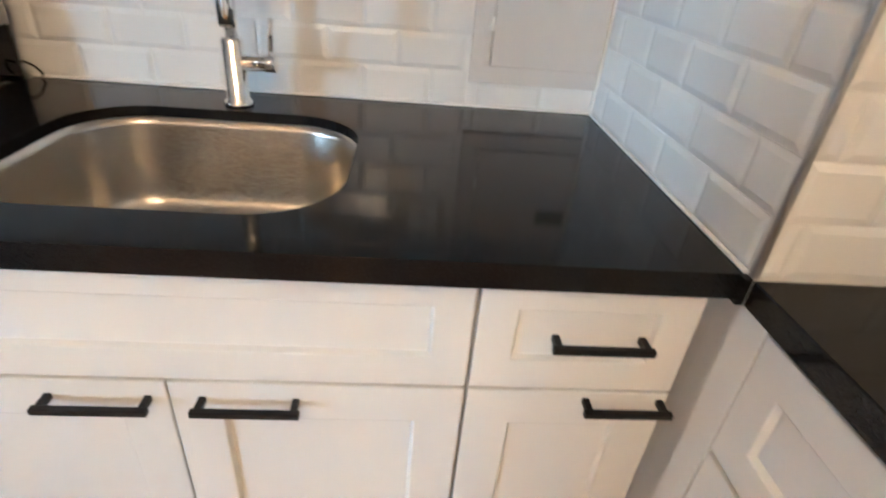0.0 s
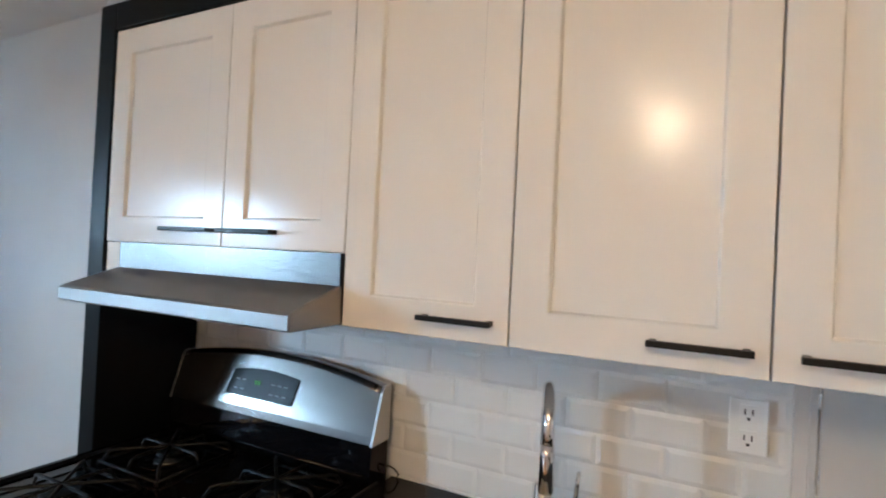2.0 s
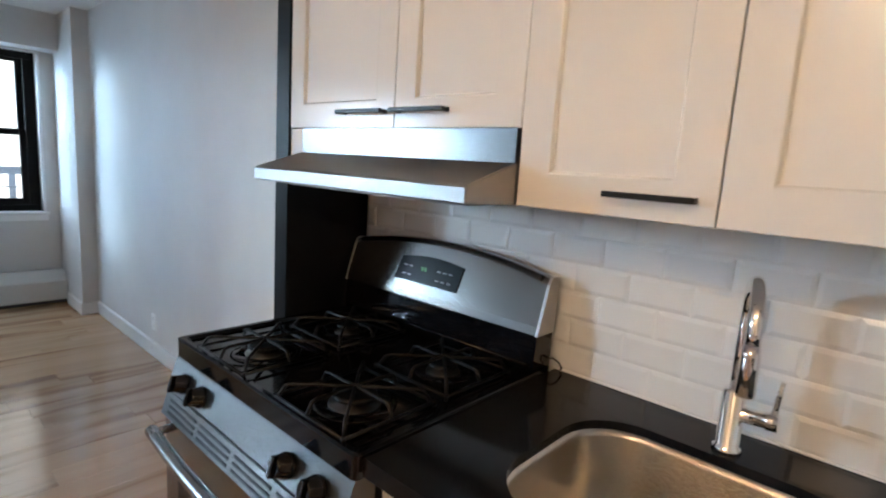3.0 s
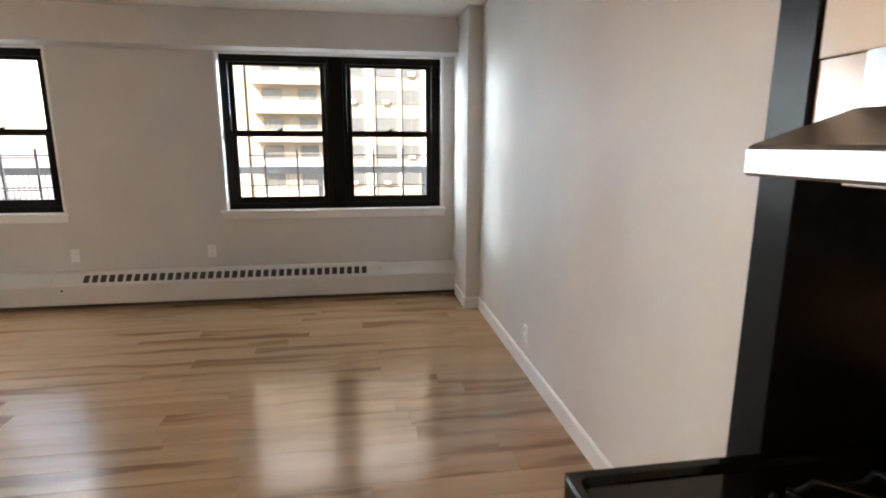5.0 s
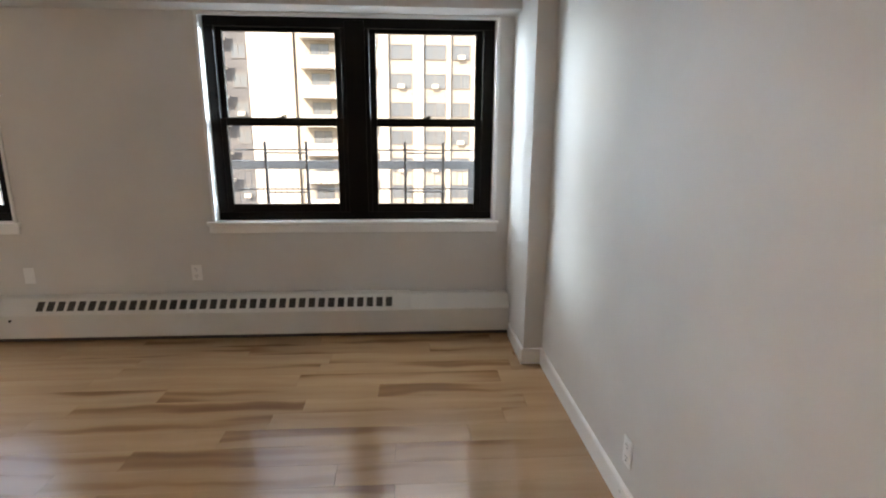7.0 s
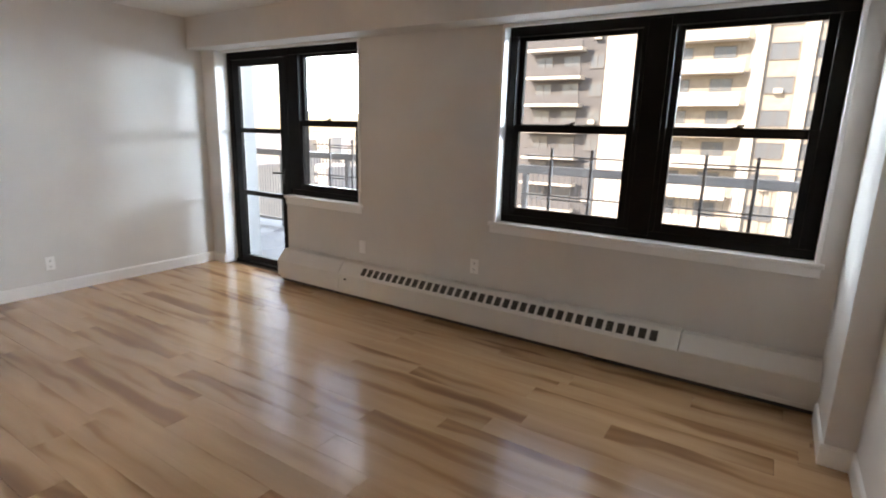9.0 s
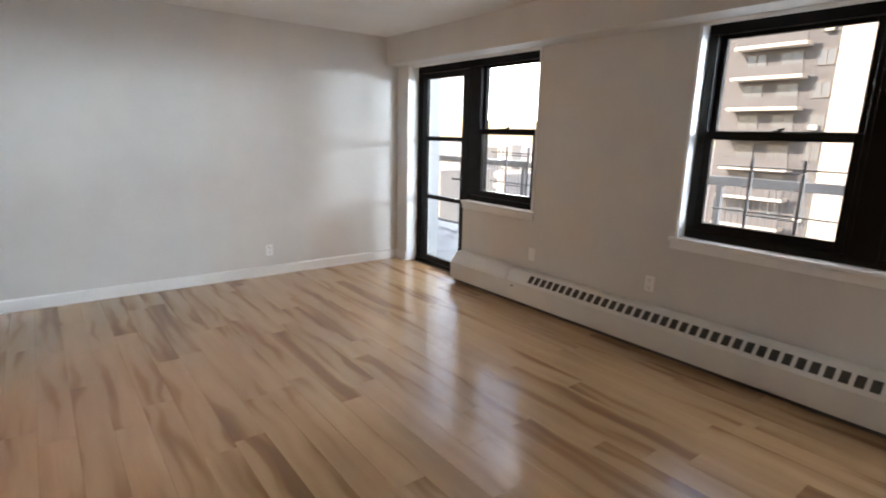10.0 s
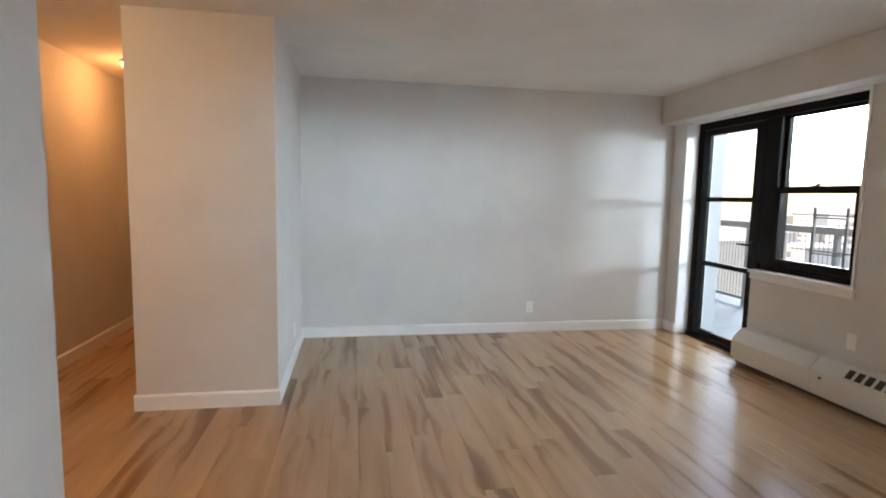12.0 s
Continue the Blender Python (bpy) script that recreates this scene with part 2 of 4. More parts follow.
# window wall, built round two openings
W1 = (-2.215, -0.235, 0.825, 2.225)      # y0, y1, z0, z1
D2 = (-5.475, -3.585, 0.0, 2.225)
LOW = -4.53                            # end of the low wall under the smaller window
ww = bmesh.new()
box(ww, XB, XW, W1[1], 0.22, 0, CEILING)
box(ww, XB, XW, D2[1], W1[0], 0, CEILING)
box(ww, XB, XW, -5.88, D2[0], 0, CEILING)
box(ww, XB, XW, W1[0], W1[1], 0, W1[2])
box(ww, XB, XW, W1[0], W1[1], W1[3], CEILING)
box(ww, XB, XW, D2[0], D2[1], D2[3], CEILING)
box(ww, XB, XW, LOW, D2[1], 0, W1[2])
structure("wall_west", ww, WALL, "off-white painted wall with two window openings")
structure("beam", boxed(XW - 0.002, BEAMX, YF + 0.001, -0.117, BEAMZ, CEILING - 0.001), WALL, "off-white painted beam above the windows", "beam")
structure("column", boxed(XW - 0.002, -5.74, -0.116, YR + 0.05, 0, CEILING - 0.001), WALL, "off-white painted corner column", "column")
structure("pier", boxed(XW - 0.002, -6.33, YF - 0.05, -5.475, 0, BEAMZ - 0.001), WALL, "off-white painted pier beside the balcony door", "pier")
structure("wall_north", boxed(XW + 0.01, -2.2, YR, YR + 0.2, 0, CEILING), WALL, "long off-white painted living room wall")
structure("wall_kitchen_back", boxed(-2.2, 0.0, 0.008, 0.22, 0, CEILING), WALL, "painted wall behind the kitchen cabinets")
structure("wall_chase", boxed(0.008, 0.66, -0.692, 0.22, 0, CEILING), WALL, "boxed-out wall beside the sink counter")
structure("wall_east", boxed(0.66, 0.86, -3.1, 0.22, 0, CEILING), WALL, "plain wall closing the kitchen")
structure("wall_partition", boxed(-1.85, -1.72, -2.56, -1.80, 0, CEILING - 0.001), WALL, "off-white painted wall end beside the hall")
structure("wall_foyer", boxed(HALLX, 0.66, -3.1, -2.95, 0, CEILING), WALL, "plain wall closing the foyer")
structure("wall_south", boxed(XW + 0.01, BLOCKX, YF - 0.2, YF, 0, CEILING), WALL, "off-white painted far wall of the living room")
structure("wall_block", boxed(BLOCKX, -1.545, -8.2, BLOCKY, 0, CEILING - 0.001), WALL, "off-white painted wall block between living room and hall")
structure("wall_hall", boxed(HALLX, -0.45, -8.2, -2.95, 0, CEILING), WALL, "hall wall lit by a warm lamp")
structure("wall_hall_end", boxed(-1.545, HALLX, -8.2, -8.0, 0, CEILING), WALL, "plain wall closing the hall")


def baseboard(name, axis, lo, hi, face, out, z=0.0):
    """A board 10 cm high with a rounded top, on a wall whose face lies at face and looks along out (+1 or -1)."""
    t, h = 0.014, 0.105
    prof = [(face, z), (face + out * t, z), (face + out * t, z + h - 0.012), (face + out * t * 0.55, z + h - 0.003), (face, z + h)]
    bm = extrude_profile(bmesh.new(), prof, "x" if axis == "x" else "y", lo, hi)
    return structure(name, bm, TRIM, "white painted baseboard along the floor", "baseboard")


baseboard("baseboard", "x", -5.74, -2.2, YR, -1)
baseboard("baseboard", "y", -0.130, YR, -5.74, 1)
baseboard("baseboard", "x", -6.20, -5.74, -0.116, -1)
baseboard("baseboard", "x", -6.33, BLOCKX, YF, 1)
baseboard("baseboard", "y", YF + 0.014, -5.475, -6.33, 1)
baseboard("baseboard", "y", YF, BLOCKY, BLOCKX, -1)
baseboard("baseboard", "x", BLOCKX - 0.014, -1.531, BLOCKY, 1)
baseboard("baseboard", "y", -8.0, BLOCKY, -1.545, 1)
baseboard("baseboard", "y", -8.0, -2.95, HALLX, -1)
baseboard("baseboard", "y", -2.56, -1.80, -1.85, -1)


# ---- windows and balcony door ----
def trim_ring(name, y0, y1, z0, z1, w, label):
    """Thin white casing round an opening, on the wall's face."""
    bm = bmesh.new()
    x0, x1 = XW - 0.001, XW + 0.012
    box(bm, x0, x1, y0 - w, y0, z0, z1 - 0.002, 0.003)
    box(bm, x0, x1, y1, y1 + w, z0, z1 - 0.002, 0.003)
    return structure(name, bm, TRIM, label, "trim")


def sill(name, y0, y1, z):
    bm = bmesh.new()
    box(bm, XF - 0.01, XW + 0.030, y0, y1, z - 0.028, z, 0.006)
    box(bm, XW, XW + 0.016, y0 + 0.012, y1 - 0.012, z - 0.082, z - 0.028, 0.004)
    return structure(name, bm, TRIM, "white painted window sill with an apron board", "sill")


def pane(x, y0, y1, z0, z1, parent):
    ob = part("pane", boxed(x - 0.003, x + 0.003, y0, y1, z0, z1), GLASS, parent)
    ob.visible_shadow = False
    return ob


def sash(name, x, y0, y1, z0, z1, g, parent):
    """One sash: four dark rails round a pane; g = (y0, y1, z0, z1) of the glass."""
    bm = bmesh.new()
    xa, xb = x - 0.016, x + 0.016
    box(bm, xa, xb, y0, g[0], z0, z1, 0.003)
    box(bm, xa, xb, g[1], y1, z0, z1, 0.003)
    box(bm, xa, xb, g[0], g[1], z0, g[2], 0.003)
    box(bm, xa, xb, g[0], g[1], g[3], z1, 0.003)
    s = part(name, bm, DARKFRAME, parent)
    pane(x, g[0] - 0.004, g[1] + 0.004, g[2] - 0.004, g[3] + 0.004, s)
    return s


def double_hung(parent, y0, y1, z0, z1, g0, g1):
    """Two sliding sashes; the lower one runs in front of the upper."""
    m0, m1 = 1.495, 1.553
    sash("upper_sash", XF - 0.055, y0, y1, m0, z1, (g0, g1, m1, z1 - 0.028), parent)
    low = sash("lower_sash", XF - 0.018, y0, y1, z0, m1 - 0.006, (g0, g1, z0 + 0.060, m0), parent)
    bm = bmesh.new()
    yc = (y0 + y1) / 2
    box(bm, XF - 0.014, XF + 0.006, yc - 0.03, yc + 0.03, m1 - 0.006, m1 + 0.004, 0.002)
    tube(bm, [(XF - 0.004, yc - 0.004, m1 + 0.008), (XF - 0.004, yc + 0.034, m1 + 0.014)], 0.006, 8)
    part("sash_latch", bm, DARKFRAME, low)


win = tagged(new("window_1"), "wide dark-framed double-hung window pair over the heater", "window", kind="structure")
win.location = (XF, -1.22, W1[2])
fr = bmesh.new()
FO = -6.60
box(fr, FO, XF, W1[0], W1[1], W1[3] - 0.075, W1[3] - 0.003, 0.004)
box(fr, FO, XF, W1[0], W1[1], W1[2] + 0.002, W1[2] + 0.058, 0.004)
box(fr, FO, XF, W1[0] + 0.001, -2.150, W1[2] + 0.058, W1[3] - 0.075, 0.004)
box(fr, FO, XF, -0.318, W1[1] - 0.001, W1[2] + 0.058, W1[3] - 0.075, 0.004)
box(fr, FO, XF, -1.306, -1.110, W1[2] + 0.058, W1[3] - 0.075, 0.004)
box(fr, XF, XF + 0.010, -1.275, -1.140, W1[2] + 0.03, W1[3] - 0.03, 0.003)
part("window_frame", fr, DARKFRAME, win)
double_hung(win, -2.150, -1.306, W1[2] + 0.058, W1[3] - 0.075, -2.108, -1.350)
double_hung(win, -1.110, -0.318, W1[2] + 0.058, W1[3] - 0.075, -1.066, -0.366)
trim_ring("trim", W1[0], W1[1], W1[2], W1[3], 0.022, "thin white casing round the wide window")
sill("sill", W1[0] - 0.06, W1[1] + 0.045, W1[2] + 0.004)

structure("trim", boxed(XW - 0.001, XW + 0.014, W1[0] - 0.022, W1[1] + 0.022, W1[3] - 0.026, W1[3] - 0.0015, bevel=0.003), TRIM, "thin white head casing over the wide window", "trim")

win2 = tagged(new("window_2"), "dark-framed double-hung window beside the balcony door", "window", kind="structure")
win2.location = (XF, -4.0, W1[2])
fr = bmesh.new()
box(fr, FO, XF, -4.555, D2[1] - 0.001, W1[3] - 0.075, W1[3] - 0.003, 0.004)
box(fr, FO, XF, -4.52, D2[1] - 0.001, W1[2] + 0.002, W1[2] + 0.058, 0.004)
box(fr, FO, XF, -4.555, -4.405, W1[2] + 0.059, W1[3] - 0.076, 0.004)
box(fr, FO, XF, -3.640, D2[1] - 0.001, W1[2] + 0.059, W1[3] - 0.076, 0.004)
part("window_frame", fr, DARKFRAME, win2)
double_hung(win2, -4.405, -3.640, W1[2] + 0.058, W1[3] - 0.075, -4.365, -3.690)
cas = boxed(XW - 0.001, XW + 0.012, D2[1], D2[1] + 0.022, W1[2], W1[3] - 0.002, bevel=0.003)
structure("trim", cas, TRIM, "thin white casing beside the small window", "trim")
sill("sill", LOW - 0.012, D2[1] + 0.045, W1[2] + 0.004)

structure("trim", boxed(XW - 0.001, XW + 0.014, D2[0] + 0.012, D2[1] + 0.022, W1[3] - 0.026, W1[3] - 0.0015, bevel=0.003), TRIM, "thin white head casing over the balcony door", "trim")

door = tagged(new("door_1"), "closed dark metal balcony door with three glass panes", "door", kind="structure")
door.location = (XF, -5.0, 0)
fr = bmesh.new()
box(fr, FO, XF, D2[0] + 0.001, -5.405, 0.02, W1[3] - 0.003, 0.004)
box(fr, FO, XF, -5.405, -4.556, W1[3] - 0.085, W1[3] - 0.003, 0.004)
box(fr, FO, XF, -4.610, -4.556, 0.02, W1[3] - 0.085, 0.004)
box(fr, FO, XF + 0.02, D2[0] + 0.001, -4.556, 0.0, 0.03, 0.004)
part("door_frame", fr, DARKFRAME, door)
lf = bmesh.new()
xa, xb = XF - 0.05, XF - 0.008
box(lf, xa, xb, -5.403, -5.300, 0.034, W1[3] - 0.088, 0.004)
box(lf, xa, xb, -4.690, -4.612, 0.034, W1[3] - 0.088, 0.004)
for z0, z1 in ((0.034, 0.095), (0.762, 0.808), (1.415, 1.462), (2.075, W1[3] - 0.088)):
    box(lf, xa, xb, -5.300, -4.690, z0, z1, 0.003)
leaf = part("door_leaf", lf, DARKFRAME, door)
for z0, z1 in ((0.095, 0.762), (0.808, 1.415), (1.462, 2.075)):
    pane(XF - 0.03, -5.304, -4.686, z0 - 0.004, z1 + 0.004, leaf)
hd = bmesh.new()
box(hd, xb, xb + 0.008, -4.668, -4.632, 0.93, 1.07, 0.003)
tube(hd, [(xb + 0.004, -4.65, 1.03), (xb + 0.045, -4.65, 1.03), (xb + 0.048, -4.68, 1.03), (xb + 0.048, -4.77, 1.028)], 0.009, 10)
part("door_handle", hd, HANDLE, leaf, "dark lever handle")

# white jambs round the balcony door
jb = bmesh.new()
box(jb, XF + 0.001, -6.332, D2[0] - 0.001, D2[0] + 0.010, 0.0, W1[3] - 0.012, 0.002)
structure("trim", jb, TRIM, "white painted jamb beside the balcony door", "trim")
structure("trim", boxed(XF + 0.001, XW - 0.001, D2[0] + 0.012, D2[1] - 0.002, W1[3] - 0.012, W1[3] - 0.001, bevel=0.002), TRIM, "white painted head over the balcony door", "trim")
structure("trim", boxed(XF + 0.001, XW - 0.001, W1[0] + 0.002, W1[1] - 0.002, W1[3] - 0.012, W1[3] - 0.001, bevel=0.002), TRIM, "white painted head over the wide window", "trim")


def window_guard(y0, y1, pa, pb):
    """Thin metal guard bars outside a lower sash, with two uprights."""
    g = thing("window_guard", (-6.63, (pa + pb) / 2, 0.83), "thin dark metal window guard outside the lower sash", "window guard", "window guards")
    for y in (pa, pb):
        part("upright", boxed(-6.637, -6.623, y - 0.010, y + 0.010, 0.826, 1.385, bevel=0.002), RAILGREY, g)
    for z in (1.325, 1.035, 0.895):
        part("rail", tube(bmesh.new(), [(-6.630, y0, z), (-6.630, y1, z)], 0.0055, 8), RAILGREY, g)
    for z in (1.303, 1.013):
        part("rail", tube(bmesh.new(), [(-6.618, pa - 0.01, z), (-6.618, pb + 0.01, z)], 0.0055, 8), RAILGREY, g)
    return g


window_guard(-2.12, -1.34, -1.90, -1.60)
window_guard(-1.08, -0.35, -0.870, -0.585)
window_guard(-4.38, -3.67, -4.16, -3.87)


# ---- convector heater under the windows ----
heater = thing("convector_heater", (-6.31, -2.3, 0.0), "long off-white metal convector heater cover with a row of slots", "heater")
HX, HS = -6.225, -6.305


def heater_cover(y0, y1, grow=0.0):
    p = [(XW + 0.002, 0.06), (HX + grow, 0.060), (HX + grow, 0.205), (HX + grow - 0.006, 0.215), (HS + grow, 0.298), (HS - 0.012 + grow, 0.304 + grow), (XW + 0.002, 0.304 + grow)]
    return extrude_profile(bmesh.new(), p, "y", y0, y1)


part("cover", heater_cover(-3.690, -0.845), HEATER, heater)
part("end_cover", heater_cover(-4.49, -3.694, 0.003), HEATER, heater)
part("end_cover", heater_cover(-0.841, -0.118, -0.012), HEATER, heater)
part("lower_lip", boxed(HX - 0.020, HX - 0.010, -4.47, -0.12, 0.034, 0.062, bevel=0.002), HEATER, heater)
# the shade below the cover is put into this board's colour
part("toe_shadow_board", boxed(XW + 0.002, -6.265, -4.47, -0.12, 0.0, 0.058), TOESHADE, heater, "recessed base board coloured dark as the shade under the cover")
for y in (-3.692, -0.843):
    part("joint_strip", boxed(HX - 0.001, HX + 0.005, y - 0.011, y + 0.011, 0.062, 0.205, bevel=0.001), HEATER, heater)
part("damper_knob", tube(bmesh.new(), [(HX, -3.60, 0.17), (HX + 0.012, -3.60, 0.17)], 0.008, 10), SLOT, heater)
nrm = Vector((0.085, 0, 0.080)).normalized()
along = Vector((HS - HX + 0.006, 0, 0.083)).normalized()
n_slots, s0, s1 = 36, -3.415, -0.995
step = (s1 - s0) / (n_slots - 1)
slot_bm, bar_bm = bmesh.new(), bmesh.new()
mid = Vector(((HX - 0.006 + HS) / 2, 0, 0.2565))
turned = Matrix((along, Vector((0, 1, 0)), nrm)).transposed().to_4x4()
box(slot_bm, -0.036, 0.036, -0.0225, 0.0225, -0.001, 0.0015)
bmesh.ops.transform(slot_bm, verts=slot_bm.verts, matrix=turned)
for k in range(6):
    box(bar_bm, -0.032 + k * 0.0125, -0.0275 + k * 0.0125, -0.0215, 0.0215, 0.0015, 0.0040)
bmesh.ops.transform(bar_bm, verts=bar_bm.verts, matrix=turned)
slot_me, bar_me = mesh_of("slot", slot_bm, SLOT), mesh_of("grille", bar_bm, GRILLE)
for k in range(n_slots):
    sl = new("slot", slot_me)
    sl.parent, sl.location = heater, Vector((mid.x, s0 + k * step, mid.z)) - heater.location
    gr = new("grille", bar_me)
    gr.parent = sl


# ---- sockets ----
def outlet(at, axis, out, label, double=True):
    """A wall socket plate on a wall that looks along axis (x or y), to the side out."""
    o = thing("wall_outlet", at, label, "outlet", "wall outlets")
    def plate(u0, u1, w0, w1, d0, d1, bev):
        if axis == "x":
            return boxed(*sorted((at[0] + out * d0, at[0] + out * d1)), at[1] + u0, at[1] + u1, at[2] + w0, at[2] + w1, bevel=bev)
        return boxed(at[0] + u0, at[0] + u1, *sorted((at[1] + out * d0, at[1] + out * d1)), at[2] + w0, at[2] + w1, bevel=bev)
    part("plate", plate(-0.036, 0.036, -0.058, 0.058, 0.0, 0.006, 0.003), PLASTIC, o)
    if double:
        for z in (-0.027, 0.027):
            f = part("socket_face", plate(-0.017, 0.017, z - 0.019, z + 0.019, 0.006, 0.008, 0.002), PLASTIC, o)
            for u in (-0.007, 0.007):
                part("slot", plate(u - 0.0015, u + 0.0015, z - 0.002, z + 0.010, 0.008, 0.0086, 0), SLOT, f)
            part("slot", plate(-0.003, 0.003, z - 0.013, z - 0.007, 0.008, 0.0086, 0), SLOT, f)
    else:
        part("socket_face", plate(-0.017, 0.017, -0.034, 0.034, 0.006, 0.009, 0.002), PLASTIC, o)
    part("screw", plate(-0.003, 0.003, -0.003, 0.003, 0.006, 0.0085, 0.001), TRIM, o)
    return o


outlet((XW, -2.385, 0.455), "x", 1, "white double wall outlet above the heater")
outlet((XW, -3.545, 0.445), "x", 1, "white cover plate above the heater", False)
outlet((-4.41, YR, 0.25), "y", -1, "white double wall outlet low on the long wall")
outlet((-4.762, YF, 0.268), "y", 1, "white double wall outlet low on the far wall")
outlet((BLOCKX, -4.95, 0.27), "x", -1, "white wall outlet low on the block side", False)


# ---- ceiling lamps ----
def dome_lamp(x, y, watts, colour, label):
    o = thing("ceiling_lamp", (x, y, CEILING), label, "lamp", "ceiling lamps")
    part("base_ring", tube(bmesh.new(), [(x, y, CEILING - 0.001), (x, y, CEILING - 0.022)], [0.125, 0.120], 32), TRIM, o)
    bm = bmesh.new()
    tube(bm, [(x, y, CEILING - 0.022 - 0.07 * math.sin(a)) for a in (i * math.pi / 14 for i in range(7))] + [(x, y, CEILING - 0.0925)], [0.110 * math.cos(a) + 0.003 for a in (i * math.pi / 14 for i in range(7))] + [0.004], 32)
    part("shade", bm, BULB, o, "glowing frosted dome")
    lamp("lamp_light", "POINT", pose(x, y, CEILING - 0.19), watts, colour, radius=0.11)
    return o


dome_lamp(-0.70, -2.50, 10.0, (1.0, 0.655, 0.375), "warm glowing ceiling dome lamp in the kitchen")
dome_lamp(-1.06, -5.52, 2.7, (1.0, 0.45, 0.17), "warm glowing ceiling dome lamp in the hall")


# ---- kitchen cabinets ----
def bar_pull(parent, a, b, depth):
    """A square black bar on two posts, from a to b; depth is the way it stands off."""
    a, b, d = Vector(a), Vector(b), Vector(depth)
    bm = bmesh.new()
    t = 0.0055
    lo = [min(a[i], b[i], ) for i in range(3)]
    hi = [max(a[i], b[i], ) for i in range(3)]
    p, q = Vector(lo) + d, Vector(hi) + d
    box(bm, p.x - t, q.x + t, p.y - t, q.y + t, p.z - t, q.z + t, 0.0015)
    run = (b - a).normalized() * 0.004
    for e, r in ((a, run), (b, -run)):
        c = e + r
        f = c + d
        box(bm, min(c.x, f.x) - t * 0.9, max(c.x, f.x) + t * 0.9, min(c.y, f.y) - (t * 0.9 if d.y == 0 else 0), max(c.y, f.y) + (t * 0.9 if d.y == 0 else 0), c.z - t * 0.9, c.z + t * 0.9) if d.y != 0 else box(bm, min(c.x, f.x), max(c.x, f.x), c.y - t * 0.9, c.y + t * 0.9, c.z - t * 0.9, c.z + t * 0.9)
    return part("handle", bm, HANDLE, parent, "matte black bar handle")


def shaker(name, parent, u0, u1, z0, z1, face, rail, axis="y"):
    """A framed front with a sunk panel. axis y: looks along -y at y = face; axis x: looks along -x at x = face."""
    bm = bmesh.new()
    t, sunk, e, slope = 0.019, 0.0095, 0.0022, 0.0055

    def ring(i, d):
        pts = ((u0 + i, z0 + i), (u1 - i, z0 + i), (u1 - i, z1 - i), (u0 + i, z1 - i))
        return [bm.verts.new((a, face + d, b) if axis == "y" else (face + d, a, b)) for a, b in pts]
    rings = [ring(0, t), ring(0, e), ring(e * 0.3, e * 0.3), ring(e, 0), ring(rail - 0.001, 0), ring(rail + slope * 0.25, 0.001), ring(rail + slope, sunk)]
    for p, q in zip(rings, rings[1:]):
        for k in range(4):
            bm.faces.new((p[k], p[(k + 1) % 4], q[(k + 1) % 4], q[k]))
    bm.faces.new(rings[-1])
    bm.faces.new(rings[0][::-1])
    bmesh.ops.recalc_face_normals(bm, faces=bm.faces)
    return part(name, bm, CABINET, parent)


UF = -0.340
UT = 2.19


def upper(x0, x1, z0, doors, label, z_side=None):
    c = thing("upper_cabinet", ((x0 + x1) / 2, UF / 2, z0), label, "cabinet", "upper cabinets")
    part("body", boxed(x0 + 0.001, x1 - 0.001, UF + 0.021, -0.001, z0, UT, bevel=0.001), CABINET, c)
    for a, b, h0, h1 in doors:
        d = shaker("door", c, a + 0.0015, b - 0.0015, z0 + 0.001, UT - 0.002, UF, 0.072)
        hz = z0 + 0.043
        bar_pull(d, (h0, UF, hz), (h1, UF, hz), (0, -0.028, 0))
    return c


upper(-2.105, -1.206, 1.548, [(-2.105, -1.607, -1.815, -1.635), (-1.607, -1.206, -1.590, -1.415)], "white two-door wall cabinet above the range hood")
upper(-1.206, -0.809, 1.384, [(-1.206, -0.809, -0.993, -0.842)], "tall white wall cabinet beside the hood")
upper(-0.809, -0.380, 1.384, [(-0.809, -0.380, -0.555, -0.410)], "tall white wall cabinet above the faucet")
upper(-0.380, -0.004, 1.384, [(-0.380, -0.004, -0.340, -0.190)], "tall white wall cabinet against the tiled wall")
solid("filler_strip", boxed(-2.104, -2.028, UF + 0.004, UF + 0.022, 1.40, 1.547, bevel=0.001), CABINET, "white filler strip beside the range hood", "filler")

# black surround: side panel and header
sur = thing("cabinet_surround", (-2.15, -0.17, 0), "black painted panel and header framing the cabinets", "panel")
part("side_panel", boxed(-2.185, -2.108, -0.345, -0.002, 0, 2.275, bevel=0.002), BLACKPANEL, sur)
part("header", boxed(-2.108, -0.002, -0.345, -0.002, 2.193, 2.275, bevel=0.002), BLACKPANEL, sur)
structure("soffit", boxed(-2.185, 0.008, -0.33, 0.01, 2.277, CEILING - 0.001), WALL, "off-white painted soffit above the cabinets", "soffit")

BF = -0.645       # front of the base fronts


def base_unit(x0, x1, label):
    c = thing("base_cabinet", ((x0 + x1) / 2, -0.32, 0), label, "cabinet", "base cabinets")
    bm = bmesh.new()
    t = 0.018
    y1 = -0.012
    box(bm, x0, x0 + t, BF + 0.021, y1, 0.10, 0.874)
    box(bm, x1 - t, x1, BF + 0.021, y1, 0.10, 0.874)
    box(bm, x0 + t, x1 - t, BF + 0.021, y1, 0.10, 0.118)
    box(bm, x0 + t, x1 - t, y1 - 0.008, y1, 0.118, 0.874)
    box(bm, x0 + t, x1 - t, BF + 0.021, BF + 0.04, 0.845, 0.874)
    part("body", bm, CARCASS, c)
    part("toe_kick", boxed(x0, x1, BF + 0.08, BF + 0.095, 0.0, 0.10), CABINET, c)
    return c


